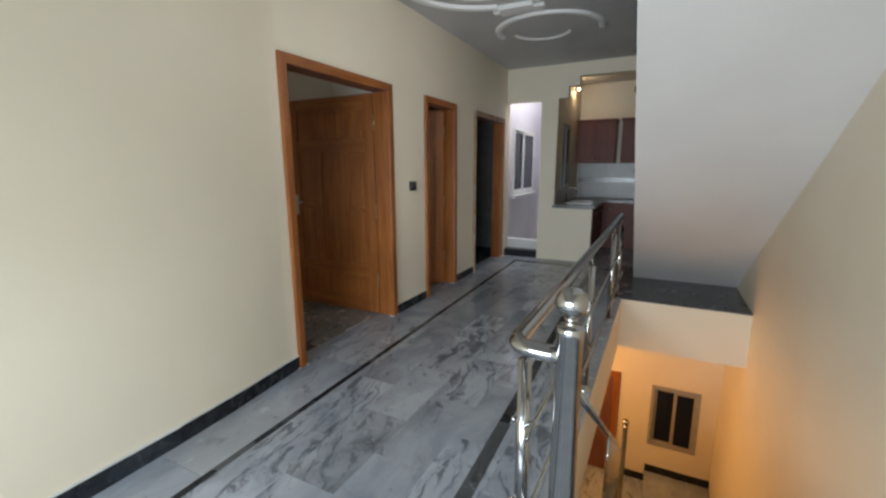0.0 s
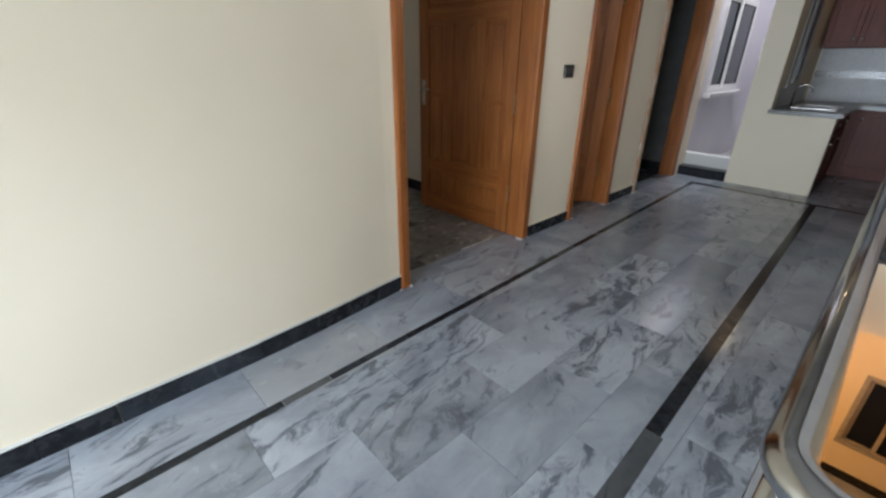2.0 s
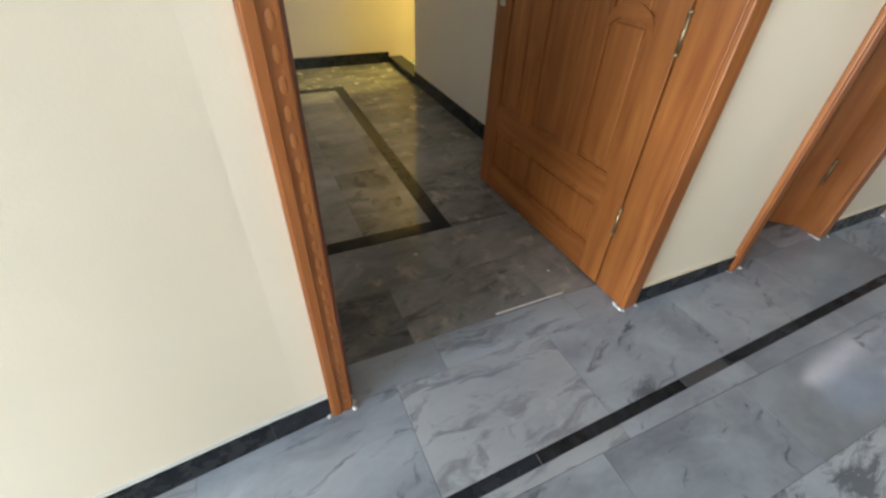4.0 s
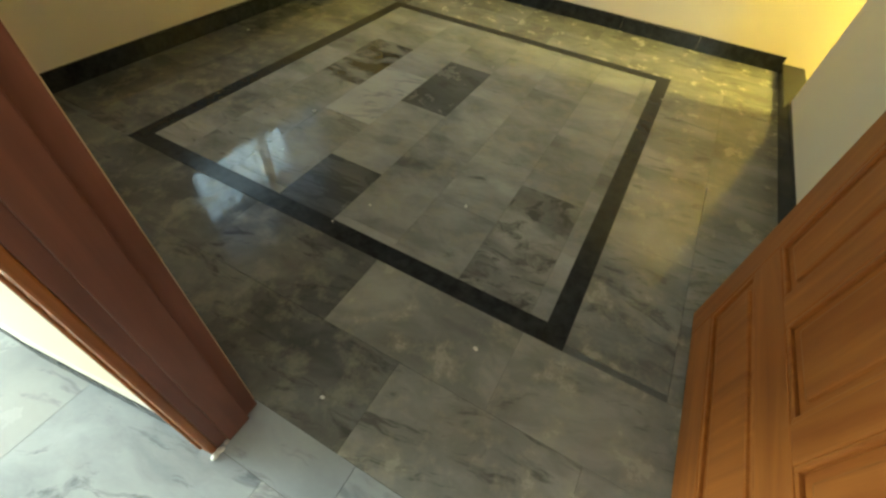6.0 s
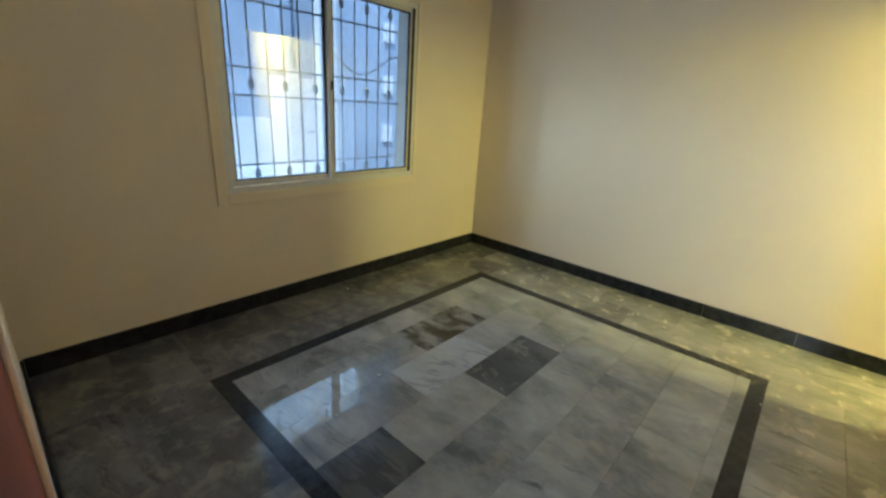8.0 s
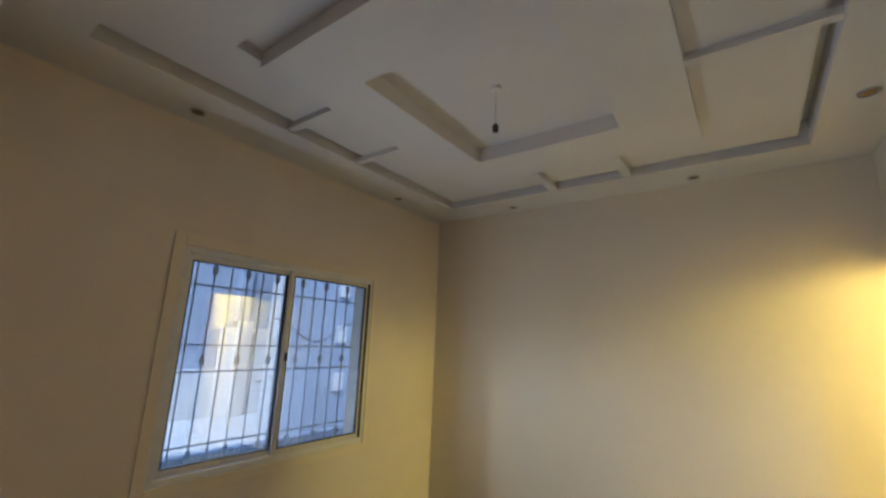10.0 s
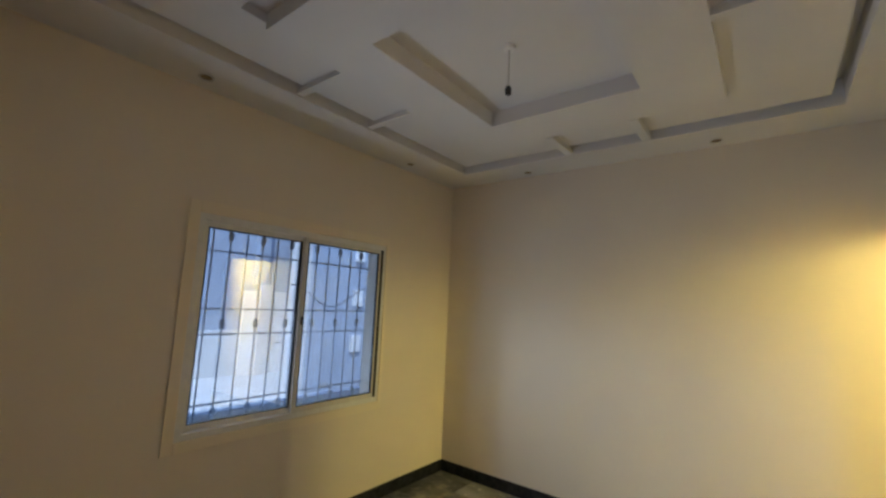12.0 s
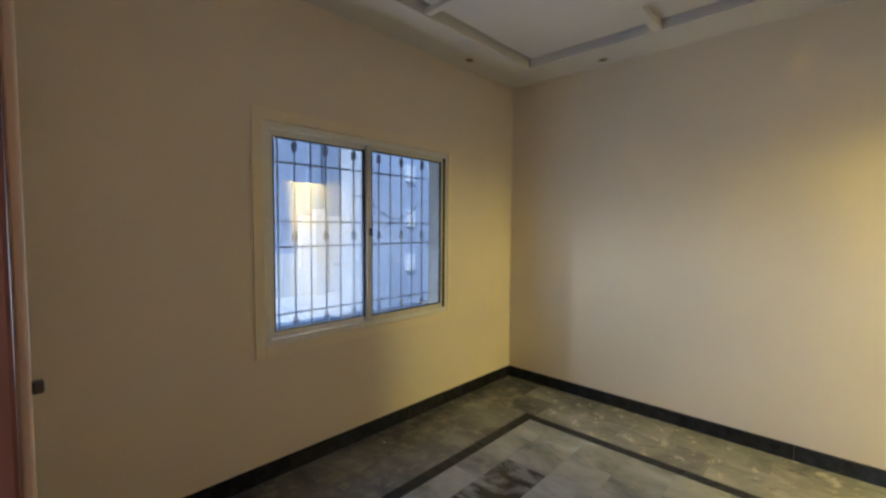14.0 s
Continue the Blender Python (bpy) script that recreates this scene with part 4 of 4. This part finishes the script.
def pendant(x, y, top, drop, label):
    root = thing("pendant_bulb_holder", label, "lamp holder")
    part("cord", rod(bmesh.new(), (x, y, top), (x, y, top - drop), 0.004, seg=8), WHITE_WALL, root)
    part("ceiling_cup", lathe(bmesh.new(), (x, y, top - 0.02), [(0.0, 0.0), (0.03, 0.002), (0.034, 0.02)], 16), PLASTER, root)
    part("socket", lathe(bmesh.new(), (x, y, top - drop - 0.045), [(0.0, 0.0), (0.016, 0.0), (0.018, 0.03), (0.012, 0.045), (0.004, 0.05)], 16), PLASTIC, root, "black empty bulb socket", True)


pendant(RC[0] - 0.05, RC[1] + 0.08, HALL_CEIL_Z, 0.06, "empty black bulb socket hanging from the hall ceiling")
pendant(-2.0, -0.38, TOP + 0.07, 0.23, "empty black bulb socket hanging on a short cord")


def downlight(x, y):
    root = thing("recessed_downlight", "small unlit recessed downlight in the plaster border", "downlight", "bedroom downlights")
    part("trim_ring", ring(bmesh.new(), x, y, 0.032, 0.05, ROOM_Z - 0.006, ROOM_Z, 0, 360, 28), PLASTER, root)
    part("lens", lathe(bmesh.new(), (x, y, ROOM_Z - 0.002), [(0.0, 0.0), (0.033, 0.0)], 24), BRASS, root)


for x, y in ((-2.87, 1.26), (-1.2, 1.26), (-3.68, 0.42), (-3.68, -1.1), (-1.1, -1.93), (-2.92, -1.93), (-0.32, -1.15)):
    downlight(x, y)


# ---- kitchen ----
def cabinet_door(parent, a, b, face, handle_at):
    """A panelled door on a front that faces -y or +x."""
    d = part("door", box(a, b, 0.004), CABINET, parent)
    m = 0.05
    if face == "y":
        part("panel", box((a[0] + m, a[1] - 0.008, a[2] + m), (b[0] - m, a[1], b[2] - m), 0.006), CABINET, d)
        part("knob", ball(rod(bmesh.new(), (handle_at[0], a[1], handle_at[1]), (handle_at[0], a[1] - 0.02, handle_at[1]), 0.005, seg=8), (handle_at[0], a[1] - 0.025, handle_at[1]), 0.014, 12), STEEL, d, "steel knob", True)
    else:
        part("panel", box((b[0], a[1] + m, a[2] + m), (b[0] + 0.008, b[1] - m, b[2] - m), 0.006), CABINET, d)
        part("knob", ball(rod(bmesh.new(), (b[0], handle_at[0], handle_at[1]), (b[0] + 0.02, handle_at[0], handle_at[1]), 0.005, seg=8), (b[0] + 0.025, handle_at[0], handle_at[1]), 0.014, 12), STEEL, d, "steel knob", True)


cx = END_Y + 0.13
base = thing("base_cabinet", "dark mahogany base cabinet under the granite counter", "cabinet")
part("body", box((0.75, cx, 0.0), (1.29, 6.4, 0.8)), CABINET, base)
for i in range(2):
    y = cx + 0.02 + i * 0.6
    cabinet_door(base, (1.29, y, 0.62), (1.31, y + 0.58, 0.78), "x", (y + 0.29, 0.70))
    cabinet_door(base, (1.29, y, 0.1), (1.31, y + 0.58, 0.6), "x", (y + 0.08, 0.52))
base2 = thing("base_cabinet", "dark mahogany base cabinet along the kitchen back wall", "cabinet")
part("body", box((1.3, 5.84, 0.0), (3.1, 6.4, 0.8)), CABINET, base2)
for i in range(3):
    x = 1.36 + i * 0.56
    cabinet_door(base2, (x, 5.82, 0.1), (x + 0.54, 5.84, 0.78), "y", (x + 0.08, 0.7))
counter = thing("worktop", "grey speckled granite L-shaped kitchen counter", "worktop")
bm = bmesh.new()
prism(bm, [(0.75, END_Y - 0.02), (1.37, END_Y - 0.02), (1.37, 5.79), (3.1, 5.79), (3.1, 6.4), (0.75, 6.4)], 0.805, 0.845, "z")
part("slab", bm, GRANITE, counter)
sink = thing("sink", "steel kitchen sink set in the counter", "sink")
bm = bmesh.new()
frame_of(bm, 0.86, 1.26, 4.85, 5.4, 0.9, 1.22, 4.9, 5.35, 0.845, 0.851)
part("rim", bm, STEEL, sink)
part("bowl", box((0.9, 4.9, 0.846), (1.22, 5.35, 0.8475)), STEEL, sink)
tap = thing("tap", "chrome swan-neck tap at the sink", "tap")
part("spout", sweep(bmesh.new(), [(0.82, 5.1, 0.845), (0.82, 5.1, 1.0)] + [(0.9 - 0.08 * math.cos(k / 8 * math.pi), 5.1, 1.0 + 0.08 * math.sin(k / 8 * math.pi)) for k in range(1, 9)], 0.011, 12), CHROME, tap, "", True)

for x0, x1, lab in ((0.78, 1.43, "dark mahogany wall cabinet with two doors"), (1.52, 2.2, "dark mahogany wall cabinet beside the hood")):
    up = thing("wall_cabinet", lab, "cabinet")
    part("body", box((x0, 6.06, 1.48), (x1, 6.4, 2.2), 0.004), CABINET, up)
    part("cornice", box((x0 - 0.015, 6.02, 2.2), (x1 + 0.015, 6.4, 2.235), 0.006), CABINET, up)
    mid = (x0 + x1) / 2
    cabinet_door(up, (x0 + 0.01, 6.04, 1.49), (mid - 0.003, 6.06, 2.19), "y", (mid - 0.04, 1.58))
    cabinet_door(up, (mid + 0.003, 6.04, 1.49), (x1 - 0.01, 6.06, 2.19), "y", (mid + 0.04, 1.58))
splash = structure(new("backsplash"), "white glazed tiles with a dark patterned border", "tiles")
for i in range(9):
    for j, (za, zb, mt) in enumerate(((0.845, 1.13, SPLASH), (1.13, 1.22, DECOR), (1.22, 1.48, SPLASH))):
        x = 0.76 + i * 0.26
        part("wall_tile", box((x + 0.001, 6.39, za + 0.001), (x + 0.259, 6.4 - 0.0005, zb - 0.001)), mt, splash)
for i in range(6):
    for za, zb, mt in ((0.845, 1.05, SPLASH),):
        y = cx + i * 0.26
        part("wall_tile", box((0.7505, y + 0.001, za + 0.001), (0.76, y + 0.259, zb - 0.001)), mt, splash)
bulb = thing("wall_bulb", "small lit bulb high on the kitchen wall", "lamp")
part("holder", rod(bmesh.new(), (0.75, 5.75, 2.72), (0.79, 5.75, 2.72), 0.02, seg=14), PLASTIC, bulb)
part("bulb", ball(bmesh.new(), (0.81, 5.75, 2.72), 0.024, 18), BULB, bulb, "glowing bulb", True)

# ---- outdoors, seen through the bedroom window ----
structure(part("ground", box((-400, -400, -3.3), (400, 400, -3.2)), CONCRETE), "dusty grey ground", "ground")
house = thing("neighbour_house", "pale blue and white neighbouring house close to the window", "house")
part("wall", box((-12.0, -6.4, -3.2), (-4.9, -6.2, 5.5), 0.01), BLUE_WALL, house, "pale blue side wall")
part("corner_column", box((-4.9, -6.5, -3.2), (-4.6, -6.2, 5.5), 0.01), WHITE_WALL, house)
part("back_wall", box((-10.0, -9.2, 0.9), (4.0, -9.0, 8.5), 0.01), BLUE_WALL, house, "blue upper wall")
part("terrace_wall", box((-10.0, -9.1, -3.2), (4.0, -8.9, 0.9), 0.01), WHITE_WALL, house, "sunlit whitewashed terrace wall")
part("white_bay", box((-10.0, -8.95, -0.1), (-4.98, -8.8, 1.8), 0.01), PLASTER, house, "sunlit white bay")
part("bay_post", box((-5.56, -8.8, -0.1), (-5.27, -8.62, 1.95), 0.01), WHITE_WALL, house)
part("pillar", box((-5.52, -9.0, 1.95), (-5.25, -8.8, 8.0), 0.01), BLUE_WALL, house)
part("handrail", boxes(((-6.9, -8.4, 0.62), (-5.6, -8.36, 0.66)), ((-6.4, -8.4, -0.1), (-6.36, -8.36, 0.62)), ((-5.9, -8.4, -0.1), (-5.86, -8.36, 0.62)), bevel=0.005), STEEL, house)
part("terrace_floor", box((-10.0, -9.0, -0.3), (4.0, -6.5, -0.1), 0.01), WHITE_WALL, house)
part("terrace_floor", box((-4.6, -6.5, -0.3), (4.0, -3.9, -0.1), 0.01), WHITE_WALL, house)
part("terrace_kerb", box((-4.6, -4.0, -0.3), (4.0, -3.85, 0.5), 0.01), BLUE_WALL, house)
for z in (0.64, 1.57, 2.5):
    part("vent_block", box((-6.17, -6.22, z), (-5.95, -6.13, z + 0.33), 0.006), PLASTER, house, "whitewashed vent block")

# ---- plaster crumbs left on the bedroom floor ----
def crumb(x, y, r):
    bm = bmesh.new()
    bmesh.ops.create_icosphere(bm, subdivisions=2, radius=r)
    for v in bm.verts:
        v.co = Vector((v.co.x * 1.5, v.co.y, max(v.co.z, -0.4 * r) * 0.6)) * (1 + 0.35 * math.sin(310 * v.co.x + 190 * v.co.y))
    ob = tagged(part("plaster_crumb", bm, WHITE_WALL), "small white plaster crumb dropped on the marble floor", "debris", "plaster crumbs")
    ob.matrix_world = pose(x, y, 0.003 + 0.24 * r, 0, 0, 1000 * x % 360)


for k, (x, y) in enumerate(((-0.85, -0.27), (-1.015, -0.204), (-1.237, 0.155), (-2.82, 0.743), (-0.304, 1.013), (-1.465, -0.885), (-1.11, -0.78), (-0.25, 0.17), (-0.634, 0.493), (-2.555, -0.314), (-3.448, -0.979), (-2.0, -1.924))):
    crumb(x, y, 0.0035 + 0.0015 * (k % 3))

# ---- marble slabs of the floor ----
rnd = random.Random(7)


def hall_pick(c):
    x, y = c
    if abs(x - 0.9) < 0.15 and abs(y + 0.85) < 0.3:
        return MARBLE_PALE
    if abs(x - 0.9) < 0.15 and abs(y + 0.25) < 0.3:
        return MARBLE_FEATHER
    r = rnd.random()
    if x < 0.0 or y > 0.9 + 0.5 * r:
        return MARBLE if rnd.random() < 0.2 else MARBLE_CALM
    return MARBLE_PALE if r < 0.08 else MARBLE_FEATHER if r < 0.12 else MARBLE


def room_pick(c):
    x, y = c
    if abs(x + 2.16) < 0.2 and abs(y + 0.42) < 0.1:
        return MARBLE_DARK
    if abs(x + 1.04) < 0.2 and abs(y + 0.42) < 0.1:
        return MARBLE_DARK
    if abs(x + 1.83) < 0.2 and abs(y + 0.72) < 0.1:
        return MARBLE_PALE
    if abs(x + 2.14) < 0.2 and abs(y + 1.0) < 0.1:
        return MARBLE_BLOTCH
    if abs(x + 1.05) < 0.26 and abs(y - 0.48) < 0.12:
        return MARBLE_STREAK
    return MARBLE_ROOM


# paler north and west border tiles hold reflected recess light as well as dust
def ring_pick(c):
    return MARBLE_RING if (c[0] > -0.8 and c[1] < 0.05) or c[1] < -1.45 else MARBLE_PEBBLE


tile_floor(floor, 0.0, 0.455, BACK_Y, END_Y, 0.61, 0.455, "y", 0.2, hall_pick)
tile_floor(floor, 0.455, WELL_X0, BACK_Y, END_Y, 0.61, 0.29, "y", 0.31, hall_pick)
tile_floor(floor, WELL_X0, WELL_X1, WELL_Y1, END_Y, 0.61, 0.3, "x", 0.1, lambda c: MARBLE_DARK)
tile_floor(floor, WELL_X0, WELL_X1, BACK_Y, WELL_Y0, 0.61, 0.3, "x", 0.1, hall_pick)
tile_floor(floor, RX1 - 0.02, 0.0, D1[0], D1[1], 0.61, 0.16, "y", 0.2, hall_pick)
tile_floor(floor, RX1 - 0.02, 0.0, D2[0], D2[1], 0.61, 0.16, "y", 0.2, hall_pick)
tile_floor(floor, RX1 - 0.02, 0.0, D3[0], D3[1], 0.61, 0.16, "y", 0.2, hall_pick)
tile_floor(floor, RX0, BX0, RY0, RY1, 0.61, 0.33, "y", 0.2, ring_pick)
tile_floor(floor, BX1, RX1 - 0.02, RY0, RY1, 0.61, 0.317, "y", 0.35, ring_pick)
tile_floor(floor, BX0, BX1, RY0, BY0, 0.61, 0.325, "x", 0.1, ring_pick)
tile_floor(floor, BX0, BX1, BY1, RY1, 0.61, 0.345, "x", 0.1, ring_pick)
tile_floor(floor, BX0 + BW, BX1 - BW, BY0 + BW, BY1 - BW, 0.62, 0.295, "x", 0.32, room_pick, inset=0.09)
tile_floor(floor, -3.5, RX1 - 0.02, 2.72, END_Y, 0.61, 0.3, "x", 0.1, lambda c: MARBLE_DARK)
tile_floor(floor, 1.33, 3.1, END_Y, 5.8, 0.61, 0.3, "x", 0.1, hall_pick)
